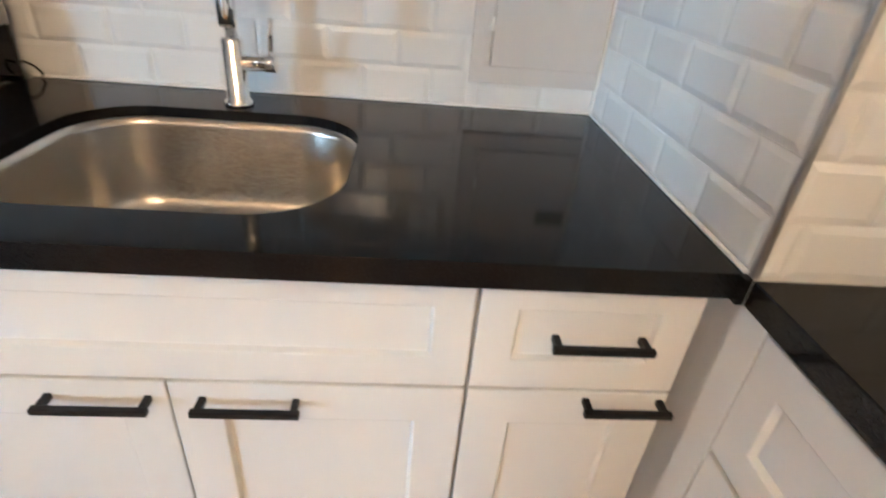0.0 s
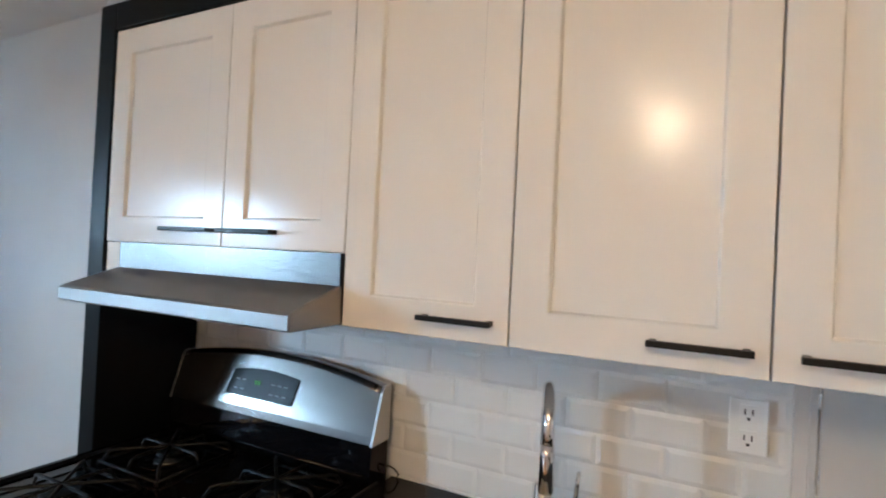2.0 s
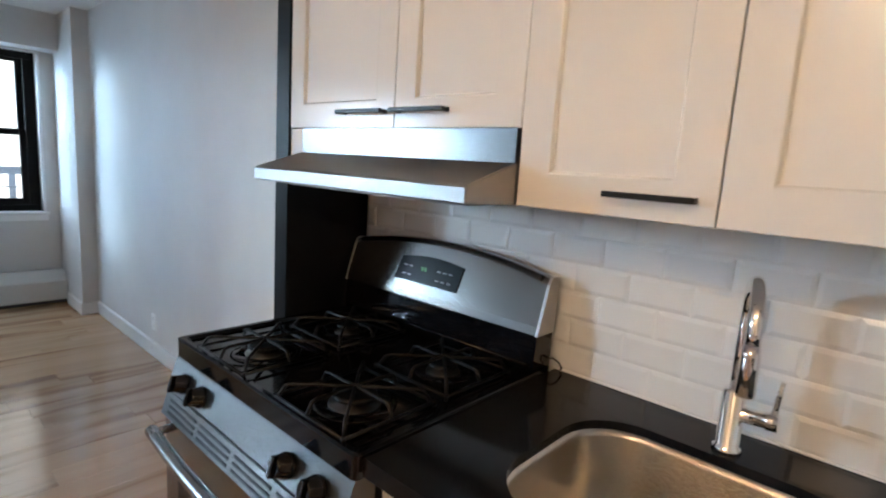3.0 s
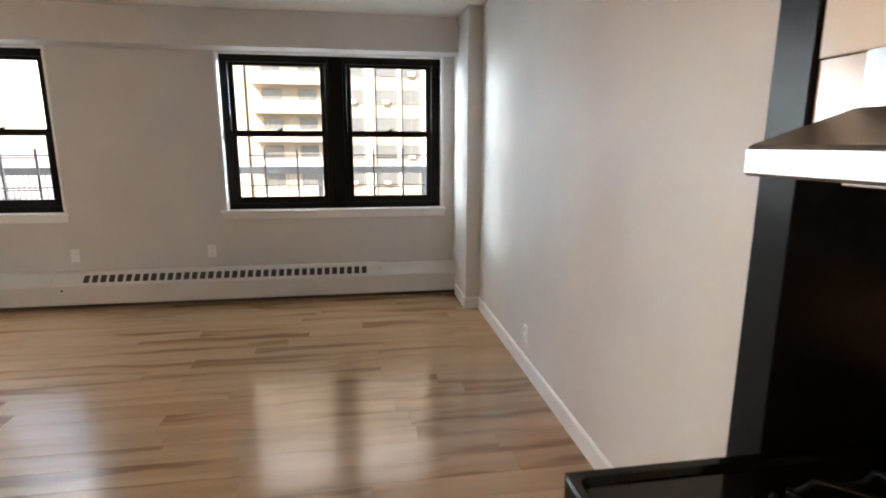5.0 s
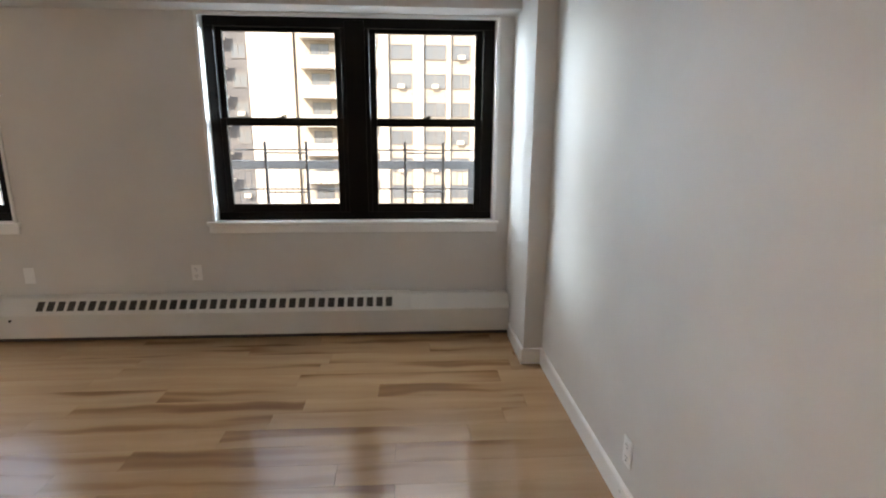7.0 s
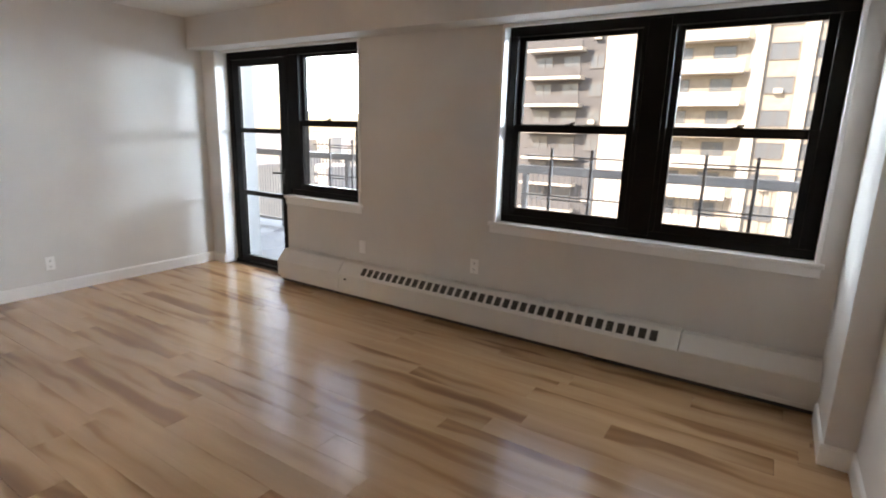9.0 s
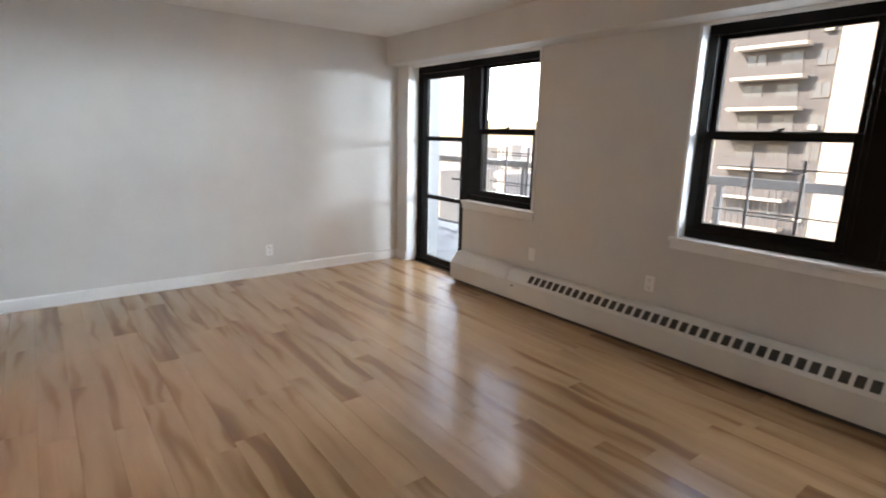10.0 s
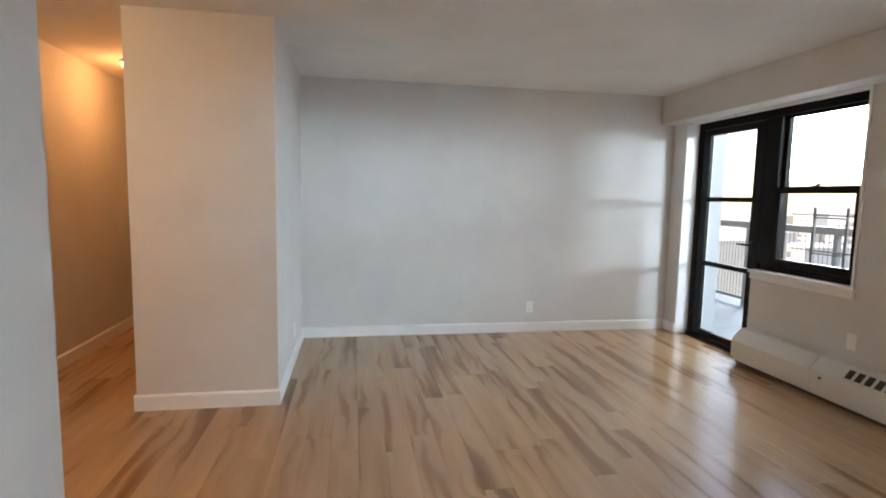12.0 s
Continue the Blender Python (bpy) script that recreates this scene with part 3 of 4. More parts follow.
su = base_unit(-1.222, -0.328, "white sink base cabinet with two doors and a false front")
shaker("false_front", su, -1.220, -0.330, 0.664, 0.868, BF, 0.055)
d = shaker("door", su, -1.220, -0.7725, 0.104, 0.657, BF, 0.072)
bar_pull(d, (-0.945, BF, 0.624), (-0.796, BF, 0.624), (0, -0.028, 0))
d = shaker("door", su, -0.7695, -0.330, 0.104, 0.657, BF, 0.072)
bar_pull(d, (-0.726, BF, 0.624), (-0.580, BF, 0.624), (0, -0.028, 0))
dr = base_unit(-0.326, -0.012, "narrow white base cabinet with a drawer over a door")
d = shaker("drawer", dr, -0.324, -0.004, 0.664, 0.868, BF, 0.055)
bar_pull(d, (-0.213, BF, 0.766), (-0.076, BF, 0.766), (0, -0.028, 0))
d = shaker("door", dr, -0.324, -0.004, 0.104, 0.657, BF, 0.072)
bar_pull(d, (-0.140, BF, 0.640), (-0.012, BF, 0.640), (0, -0.028, 0))
solid("filler_strip", boxed(-1.250, -1.224, BF + 0.002, BF + 0.03, 0.10, 0.873, bevel=0.001), CABINET, "white filler strip between range and cabinet", "filler")

# cabinets of the side leg, facing the range
for n, (y0, y1) in enumerate(((-1.30, -0.705), (-1.90, -1.302))):
    c = thing("base_cabinet", (0.33, (y0 + y1) / 2, 0), "white base cabinet with drawer under the side counter", "cabinet", "base cabinets")
    part("body", boxed(0.030, 0.655, y0, y1, 0.10, 0.874), CARCASS, c)
    part("toe_kick", boxed(0.09, 0.105, y0, y1, 0.0, 0.10), CABINET, c)
    dd = shaker("drawer", c, y0 + 0.002, y1 - (0.045 if n == 0 else 0.002), 0.664, 0.868, 0.008, 0.055, "x")
    bar_pull(dd, (0.008, y0 + 0.22, 0.766), (0.008, y0 + 0.36, 0.766), (-0.028, 0, 0))
    dd = shaker("door", c, y0 + 0.002, y1 - (0.045 if n == 0 else 0.002), 0.104, 0.657, 0.008, 0.072, "x")
    bar_pull(dd, (0.008, y0 + 0.22, 0.603), (0.008, y0 + 0.36, 0.603), (-0.028, 0, 0))
    if n == 0:
        part("filler", boxed(0.008, 0.030, y1 - 0.043, y1 + 0.056, 0.10, 0.873, bevel=0.001), CABINET, c)


# ---- counter and sink ----
def rounded(x0, x1, y0, y1, r, n=8):
    pts = []
    for cx, cy, a0 in ((x1 - r, y1 - r, 0), (x0 + r, y1 - r, 90), (x0 + r, y0 + r, 180), (x1 - r, y0 + r, 270)):
        for k in range(n + 1):
            a = radians(a0 + 90 * k / n)
            pts.append((cx + r * math.cos(a), cy + r * math.sin(a)))
    return pts


SINK = (-1.062, -0.524, -0.598, -0.155)


def counter_with_hole():
    x0, x1, y0, y1, za, zb = -1.255, -0.002, -0.690, -0.002, 0.877, 0.915
    inner = rounded(*SINK, 0.135, 10)
    cx, cy = (SINK[0] + SINK[1]) / 2, (SINK[2] + SINK[3]) / 2
    outer = []
    for px, py in inner:
        dx, dy = px - cx, py - cy
        s = min(((x1 if dx > 0 else x0) - cx) / dx if abs(dx) > 1e-9 else 1e9, ((y1 if dy > 0 else y0) - cy) / dy if abs(dy) > 1e-9 else 1e9)
        outer.append([cx + dx * s, cy + dy * s])
    for qx, qy in ((x0, y0), (x1, y0), (x0, y1), (x1, y1)):
        k = min(range(len(outer)), key=lambda i: (outer[i][0] - qx) ** 2 + (outer[i][1] - qy) ** 2)
        outer[k] = [qx, qy]
    bm = bmesh.new()
    rings = [[bm.verts.new((px, py, z)) for px, py in loop] for loop, z in ((inner, zb), (outer, zb), (outer, za), (inner, 0.894))]
    n = len(inner)
    for a, b in ((0, 1), (1, 2), (2, 3), (3, 0)):
        for k in range(n):
            bm.faces.new((rings[a][k], rings[a][(k + 1) % n], rings[b][(k + 1) % n], rings[b][k]))
    bmesh.ops.recalc_face_normals(bm, faces=bm.faces)
    return bm


ct = solid("countertop", counter_with_hole(), STONE, "polished black stone countertop with a sink cut-out", "countertop")
solid("countertop", boxed(-0.001, 0.657, -1.92, -0.703, 0.877, 0.915, bevel=0.002), STONE, "polished black stone side countertop on white cabinets", "countertop")
solid("countertop", boxed(-0.012, -0.0015, -0.703, -0.6905, 0.877, 0.915), STONE, "small black stone joint where the counters meet", "countertop")


def sink_bowl():
    """A pressed bowl: a flange under the stone, walls that draw in, a round-edged floor."""
    bm = bmesh.new()
    x0, x1, y0, y1 = SINK
    steps = [(0.018, 0.8932, 0.145), (-0.004, 0.8932, 0.130), (-0.006, 0.878, 0.128), (-0.016, 0.745, 0.120), (-0.022, 0.722, 0.112), (-0.034, 0.706, 0.10), (-0.055, 0.698, 0.08)]
    rings = []
    for grow, z, r in steps:
        rings.append([bm.verts.new((px, py, z)) for px, py in rounded(x0 - grow, x1 + grow, y0 - grow, y1 + grow, r, 10)])
    n = len(rings[0])
    for a, b in zip(rings, rings[1:]):
        for k in range(n):
            f = bm.faces.new((a[k], a[(k + 1) % n], b[(k + 1) % n], b[k]))
            f.smooth = True
    f = bm.faces.new(rings[-1])
    bmesh.ops.recalc_face_normals(bm, faces=bm.faces)
    return bm


sk = thing("sink", (-0.815, -0.366, 0.698), "brushed stainless steel undermount sink bowl, empty", "sink")
bowl = part("bowl", sink_bowl(), SINKSTEEL, sk)
sol = bowl.modifiers.new("thickness", "SOLIDIFY")
sol.thickness, sol.offset = 0.0015, 1
dn = part("drain", tube(bmesh.new(), [(-0.800, -0.46, 0.6985), (-0.800, -0.46, 0.7015), (-0.800, -0.46, 0.7020)], [0.057, 0.055, 0.044], 28), CHROME, sk)
part("strainer", tube(bmesh.new(), [(-0.800, -0.46, 0.7020), (-0.800, -0.46, 0.7035)], [0.040, 0.036], 24), SLOT, dn)

fc = thing("faucet", (-0.787, -0.108, 0.915), "chrome gooseneck faucet with a side lever", "faucet")
FX, FY = -0.787, -0.108
part("base", tube(bmesh.new(), [(FX, FY, 0.915), (FX, FY, 0.920), (FX, FY, 0.925), (FX, FY, 0.930), (FX, FY, 1.045), (FX, FY, 1.050)], [0.029, 0.029, 0.027, 0.0225, 0.0225, 0.018], 24), CHROME, fc)
arc = [(FX, FY, 1.048), (FX, FY, 1.12), (FX, FY, 1.20)]
for k in range(13):
    a = math.pi * k / 12
    out = 0.075 - 0.075 * math.cos(a)
    arc.append((FX + 0.28 * out, FY - 0.96 * out, 1.205 + 0.078 * math.sin(a)))
arc.append((FX + 0.042, FY - 0.144, 1.165))
part("neck", tube(bmesh.new(), arc, 0.0125, 18), CHROME, fc)
part("spray_head", tube(bmesh.new(), [(FX + 0.042, FY - 0.144, 1.185), (FX + 0.042, FY - 0.144, 1.165), (FX + 0.042, FY - 0.145, 1.095), (FX + 0.042, FY - 0.145, 1.090)], [0.0130, 0.0155, 0.0160, 0.014], 18), CHROME, fc)
part("lever_body", tube(bmesh.new(), [(FX + 0.018, FY, 1.000), (FX + 0.060, FY, 1.003), (FX + 0.062, FY, 1.003), (FX + 0.082, FY, 1.004)], [0.0165, 0.0165, 0.0185, 0.0185], 18), CHROME, fc)
part("lever", tube(bmesh.new(), [(FX + 0.072, FY, 1.010), (FX + 0.076, FY - 0.004, 1.055), (FX + 0.080, FY - 0.006, 1.090)], [0.006, 0.0055, 0.0045], 10), CHROME, fc)


# ---- electric panel ----
ep = thing("electric_panel", (-0.15, -0.005, 1.17), "white painted electric panel cover with a small black latch", "electric panel")
part("frame", boxed(-0.302, -0.0068, -0.012, 0.006, 0.974, 1.383, bevel=0.002), PANELPAINT, ep)
part("rail", boxed(-0.277, -0.262, -0.019, -0.012, 1.012, 1.383, bevel=0.002), PANELPAINT, ep)
pd = part("door", boxed(-0.259, -0.012, -0.020, -0.012, 1.012, 1.380, bevel=0.003), PANELPAINT, ep)
part("latch", boxed(-0.092, -0.018, -0.0225, -0.020, 1.168, 1.205, bevel=0.001), HANDLE, pd, "small black recessed latch")
part("latch_tab", boxed(-0.068, -0.040, -0.026, -0.0225, 1.176, 1.196, bevel=0.002), SLOT, pd)
for z in (1.10, 1.30):
    part("hinge", tube(bmesh.new(), [(-0.2605, -0.0205, z - 0.014), (-0.2605, -0.0205, z + 0.014)], 0.0035, 8), TRIM, ep)
outlet((-0.382, -0.010, 1.226), "y", -1, "white double wall outlet on the tiles")


# ---- range hood ----
hood = thing("range_hood", (-1.62, -0.25, 1.384), "brushed steel range hood under the wall cabinet", "range hood")
HX0, HX1 = -2.022, -1.2115
bm = bmesh.new()
prof = [(-0.02, 1.386), (-0.335, 1.386), (-0.335, 1.466), (-0.346, 1.474), (-0.346, 1.5475), (-0.02, 1.5475)]
extrude_profile(bm, prof, "x", HX0, HX1)
part("body", bm, FRONTSTEEL, hood)
bm = bmesh.new()
prof = [(-0.335, 1.386), (-0.500, 1.386), (-0.505, 1.390), (-0.505, 1.420), (-0.498, 1.426), (-0.350, 1.474), (-0.335, 1.474)]
extrude_profile(bm, prof, "x", HX0 - 0.004, HX1 + 0.004)
bmesh.ops.bevel(bm, geom=[e for e in bm.edges if len(e.link_faces) == 2 and e.calc_face_angle(0) > 1.2], offset=0.003, segments=2, affect="EDGES")
part("canopy", bm, SATINSTEEL, hood)
part("filter", boxed(HX0 + 0.08, HX1 - 0.08, -0.44, -0.08, 1.378, 1.386, bevel=0.002), ALU, hood)
part("lamp_cover", boxed(HX1 - 0.30, HX1 - 0.16, -0.485, -0.445, 1.381, 1.386, bevel=0.002), PLASTIC, hood)


# ---- gas range ----
rg = thing("gas_range", (-1.675, -0.36, 0), "black and stainless gas range with four burners", "range")
RX0, RX1 = -2.090, -1.262
bm = bmesh.new()
box(bm, RX0, RX1, -0.655, -0.020, 0.02, 0.895, 0.003)
part("body", bm, BLACKPANEL, rg)
# cooktop with a raised rim
bm = bmesh.new()
prof_out = rounded(RX0 - 0.002, RX1 + 0.002, -0.705, -0.060, 0.012, 3)
prof_in = rounded(RX0 + 0.020, RX1 - 0.020, -0.680, -0.085, 0.020, 3)
levels = [(prof_out, 0.868), (prof_out, 0.917), (rounded(RX0 + 0.002, RX1 - 0.002, -0.701, -0.064, 0.012, 3), 0.922), (rounded(RX0 + 0.014, RX1 - 0.014, -0.688, -0.077, 0.018, 3), 0.921), (prof_in, 0.911)]
rings = [[bm.verts.new((px, py, z)) for px, py in loop] for loop, z in levels]
for a, b in zip(rings, rings[1:]):
    for k in range(len(a)):
        bm.faces.new((a[k], a[(k + 1) % len(a)], b[(k + 1) % len(a)], b[k]))
bm.faces.new(rings[-1])
bm.faces.new(rings[0][::-1])
bmesh.ops.recalc_face_normals(bm, faces=bm.faces)
part("cooktop", bm, BLACK, rg, "glossy black enamel cooktop")
for x in (RX0 - 0.003, RX1 + 0.003):
    part("side_trim", boxed(x - 0.0025, x + 0.0025, -0.700, -0.065, 0.885, 0.919, bevel=0.001), BLACK, rg)
# sloped control panel
bm = bmesh.new()
extrude_profile(bm, [(-0.650, 0.867), (-0.700, 0.867), (-0.705, 0.861), (-0.733, 0.780), (-0.731, 0.772), (-0.650, 0.772)], "x", RX0, RX1)
part("control_panel", bm, FRONTSTEEL, rg)
for x in (-1.990, -1.882, -1.462, -1.352):
    c = Vector((x, -0.7215, 0.817))
    ax = Vector((0, -0.960, 0.281)).normalized()
    k = part("knob", tube(bmesh.new(), [c, c + ax * 0.010, c + ax * 0.012, c + ax * 0.032, c + ax * 0.036], [0.028, 0.028, 0.0250, 0.0225, 0.0190], 24), BLACK, rg, "round black burner knob")
    gb = boxed(-0.006, 0.006, -0.044, -0.030, -0.023, 0.023, bevel=0.002)
    bmesh.ops.transform(gb, verts=gb.verts, matrix=Matrix.Translation(c) @ Matrix.Rotation(radians(-16.3), 4, "X"))
    part("grip", gb, BLACK, k)
# slotted strip under the knobs
strip = part("vent_strip", extrude_profile(bmesh.new(), [(-0.655, 0.770), (-0.733, 0.770), (-0.752, 0.706), (-0.655, 0.706)], "x", RX0 + 0.002, RX1 - 0.002), FRONTSTEEL, rg)
for n in range(4):
    x0 = -2.05 + n * 0.192
    for z in (0.720, 0.736, 0.752):
        ys = -0.733 - 0.019 * (0.770 - z) / 0.064
        part("vent_slit", boxed(x0, x0 + 0.170, ys - 0.0022, ys + 0.012, z - 0.0042, z + 0.0042, bevel=0.001), HANDLE, strip)
# oven door
bm = bmesh.new()
box(bm, RX0 + 0.003, RX1 - 0.003, -0.742, -0.656, 0.225, 0.703, 0.004)
od = part("oven_door", bm, STEEL, rg)
part("oven_window", boxed(RX0 + 0.10, RX1 - 0.10, -0.746, -0.742, 0.30, 0.60, bevel=0.002), BLACK, od, "dark glass oven window")
hb = bmesh.new()
tube(hb, [(RX0 + 0.03 + (RX1 - RX0 - 0.06) * k / 16, -0.788 - 0.016 * math.sin(math.pi * k / 16), 0.672) for k in range(17)], 0.018, 14)
for x in (RX0 + 0.045, RX1 - 0.045):
    tube(hb, [(x, -0.738, 0.672), (x, -0.791, 0.672)], 0.012, 12)
part("door_handle", hb, BRIGHTSTEEL, od, "curved stainless bar handle")
part("bottom_drawer", boxed(RX0 + 0.003, RX1 - 0.003, -0.738, -0.656, 0.045, 0.220, bevel=0.004), STEEL, rg)
for x in (RX0 + 0.05, RX1 - 0.05):
    for y in (-0.62, -0.06):
        part("foot", tube(bmesh.new(), [(x, y, 0), (x, y, 0.022)], 0.018, 12), BLACK, rg)

# back guard: black lower band, steel face with a bowed top
part("guard_base", extrude_profile(bmesh.new(), [(-0.022, 0.90), (-0.100, 0.915), (-0.108, 0.935), (-0.100, 1.030), (-0.022, 1.030)], "x", RX0 + 0.002, RX1 - 0.002), BLACK, rg)
part("guard_lip", tube(bmesh.new(), [(RX0 + 0.02, -0.108, 0.942), (RX1 - 0.02, -0.108, 0.942)], 0.007, 10), BLACK, rg)
bm = bmesh.new()
n = 20
front = []
for k in range(n + 1):
    u = k / n
    x = RX0 + 0.004 + (RX1 - RX0 - 0.008) * u
    top = 1.178 + 0.044 * math.sin(math.pi * u) ** 0.8
    yb = -0.105
    yt = yb + 0.004 + 0.32 * (top - 1.068)
    prof = [(yb, 1.028), (yb + 0.004, 1.05), (yt, top - 0.018), (yt + 0.007, top - 0.004), (yt + 0.016, top), (-0.024, top - 0.002), (-0.022, 1.028)]
    front.append([bm.verts.new((x, a, z)) for a, z in prof])
for a, b in zip(front, front[1:]):
    for k in range(len(a)):
        f = bm.faces.new((a[k], a[(k + 1) % len(a)], b[(k + 1) % len(a)], b[k]))
        f.smooth = k in (2, 3)
bm.faces.new(front[0])
bm.faces.new(front[-1][::-1])
bmesh.ops.recalc_face_normals(bm, faces=bm.faces)
gd = part("guard", bm, STEEL, rg, "brushed steel back guard with a bowed top")
for x in (RX0 + 0.001, RX1 - 0.001):
    eb = extrude_profile(bmesh.new(), [(-0.108, 1.026), (-0.068, 1.162), (-0.055, 1.181), (-0.022, 1.181), (-0.022, 1.026)], "x", x - 0.004, x + 0.004)
    part("guard_end", eb, ALU, gd, "pale metal end cap")


def on_guard(x, z, lift=0.0):
    """A place on the leaning face of the guard."""
    f = (z - 1.05) / 0.125
    return Vector((x, -0.1015 + 0.040 * f - lift, z))


bm = bmesh.new()
pts = [on_guard(-1.838, 1.080, 0.0035), on_guard(-1.565, 1.080, 0.0035), on_guard(-1.556, 1.155, 0.0035)] + [on_guard(-1.556 - 0.268 * k / 8, 1.155 + 0.012 * math.sin(math.pi * k / 8), 0.0035) for k in range(1, 8)] + [on_guard(-1.826, 1.155, 0.0035)]
fv = [bm.verts.new(p) for p in pts]
bv = [bm.verts.new(p + Vector((0, 0.006, 0))) for p in pts]
bm.faces.new(fv)
for k in range(len(fv)):
    bm.faces.new((fv[k], bv[k], bv[(k + 1) % len(fv)], fv[(k + 1) % len(fv)]))
bmesh.ops.recalc_face_normals(bm, faces=bm.faces)
dp = part("display", bm, DISPLAY, gd, "black clock display with green digits")
for k, x in enumerate((-1.722, -1.708)):
    p = on_guard(x, 1.124, 0.0045)
    part("digit", boxed(x - 0.004, x + 0.004, p.y - 0.0006, p.y + 0.001, 1.116, 1.132), GREENLED, dp)
for x in (-1.80, -1.775, -1.65, -1.625, -1.60):
    for z in (1.100, 1.128):
        p = on_guard(x, z, 0.0045)
        part("key_mark", boxed(x - 0.008, x + 0.008, p.y - 0.0005, p.y + 0.001, z - 0.002, z + 0.002), RAILGREY, dp)

# burners and grates
BURN = [(-1.852, -0.560, 0.046), (-1.868, -0.262, 0.036), (-1.448, -0.560, 0.052), (-1.448, -0.262, 0.040)]
for bx, by, r in BURN:
    b = part("burner", tube(bmesh.new(), [(bx, by, 0.911), (bx, by, 0.916), (bx, by, 0.918), (bx, by, 0.928)], [r * 1.2, r * 1.12, r * 0.85, r * 0.82], 28), BURNERMETAL, rg, "burner with an aluminium base")
    part("drip_bowl", tube(bmesh.new(), [(bx, by, 0.9112), (bx, by, 0.9135), (bx, by, 0.9128)], [r + 0.045, r + 0.040, r + 0.025], 28), BLACK, rg)
    part("cap", tube(bmesh.new(), [(bx, by, 0.928), (bx, by, 0.931), (bx, by, 0.938), (bx, by, 0.940)], [r * 0.9, r, r * 0.98, r * 0.85], 28), IRON, b)
    g = bmesh.new()
    h, zb, zt = 0.128, 0.922, 0.952
    ring = [(bx + sx * h, by + sy * h, zb) for sx, sy in ((-1, -1), (1, -1), (1, 1), (-1, 1), (-1, -1))]
    for p, q in zip(ring, ring[1:]):
        tube(g, [p, q], 0.0042, 8)
    for sx, sy in ((1, 1), (1, -1), (-1, 1), (-1, -1)):
        tube(g, [(bx + sx * h, by + sy * h, 0.912), (bx + sx * h, by + sy * h, zb + 0.004)], 0.005, 8)
    for k in range(8):
        a = radians(45 * k)
        c, s = math.cos(a), math.sin(a)
        reach = h if k % 2 == 0 else h * 1.35
        inner = 0.008
        tube(g, [(bx + c * reach, by + s * reach, zb), (bx + c * reach * 0.90, by + s * reach * 0.90, zt - 0.004), (bx + c * reach * 0.80, by + s * reach * 0.80, zt), (bx + c * inner, by + s * inner, zt + 0.001), (bx + c * (inner - 0.006), by + s * (inner - 0.006), zt - 0.004)], 0.0045, 8)
    part("grate", g, IRON, rg, "black iron burner grate")

# short cord behind the range, on the counter
cd = tube(bmesh.new(), [(-1.262, -0.03, 0.950), (-1.248, -0.032, 0.954), (-1.236, -0.022, 0.944), (-1.230, -0.010, 0.926), (-1.236, -0.006, 0.918)], 0.0026, 8)
solid("power_cord", cd, HANDLE, "short black power cord behind the range", "cord")


# ---- balcony ----
structure("balcony_floor", boxed(-8.75, XB - 0.002, -13.0, 1.5, -0.22, -0.06), SLAB, "grey concrete balcony slab outside the door", "balcony")
structure("balcony_wall", boxed(-6.93, XB - 0.002, -6.05, -5.64, -0.06, 2.9), STUCCO, "pale rendered side wall of the balcony", "wall")
rail = thing("balcony_railing", (-8.42, -2.5, -0.06), "grey metal balcony railing with a broad top rail", "railing")
part("top_rail", boxed(-8.455, -8.385, -13.0, 1.4, 1.055, 1.145, bevel=0.006), RAILGREY, rail)
part("bottom_rail", boxed(-8.44, -8.40, -13.0, 1.4, 0.03, 0.07, bevel=0.004), RAILGREY, rail)
for k in range(11):
    y = -12.4 + 1.36 * k
    part("post", boxed(-8.45, -8.39, y - 0.03, y + 0.03, -0.06, 1.055, bevel=0.004), RAILGREY, rail)
for k in range(230):
    y = -12.9 + 0.062 * k
    part("baluster", boxed(-8.423, -8.417, y - 0.003, y + 0.003, 0.07, 1.055), RAILGREY, rail)


# ---- unseen facade walls, added to keep the sun off the balcony ----
structure("sun_block_upper", boxed(XB, XB + 0.2, -13.0, 1.5, CEILING + 0.21, 7.0), FACADE, "unseen facade wall above, added to keep the sun off the balcony", "wall")
structure("sun_block_south", boxed(XB, XB + 0.2, -13.0, -5.90, -0.22, CEILING + 0.20), FACADE, "unseen facade wall to the south, added to keep the sun off the balcony", "wall")


# ---- the city beyond ----
LOWGROUND = -27.0
structure("ground", boxed(-2500, -12, -2500, 2500, LOWGROUND - 1, LOWGROUND), GROUND, "streets and lots far below", "ground")


def far_window(parent, x, y, z, w, h, out):
    """A window with a thin pale frame and dark glass, on a face that looks along +x."""
    bm = bmesh.new()
    t = 0.09
    box(bm, x, x + out, y - w / 2, y + w / 2, z, z + t)
    box(bm, x, x + out, y - w / 2, y + w / 2, z + h - t, z + h)
    for yy in (y - w / 2, y - t / 2, y + w / 2 - t):
        box(bm, x, x + out, yy, yy + t, z + t, z + h - t)
    f = part("window", bm, RAILGREY, parent)
    part("pane", boxed(x, x + out * 0.5, y - w / 2 + 0.02, y + w / 2 - 0.02, z + 0.02, z + h - 0.02), FARGLASS, f)
    return f


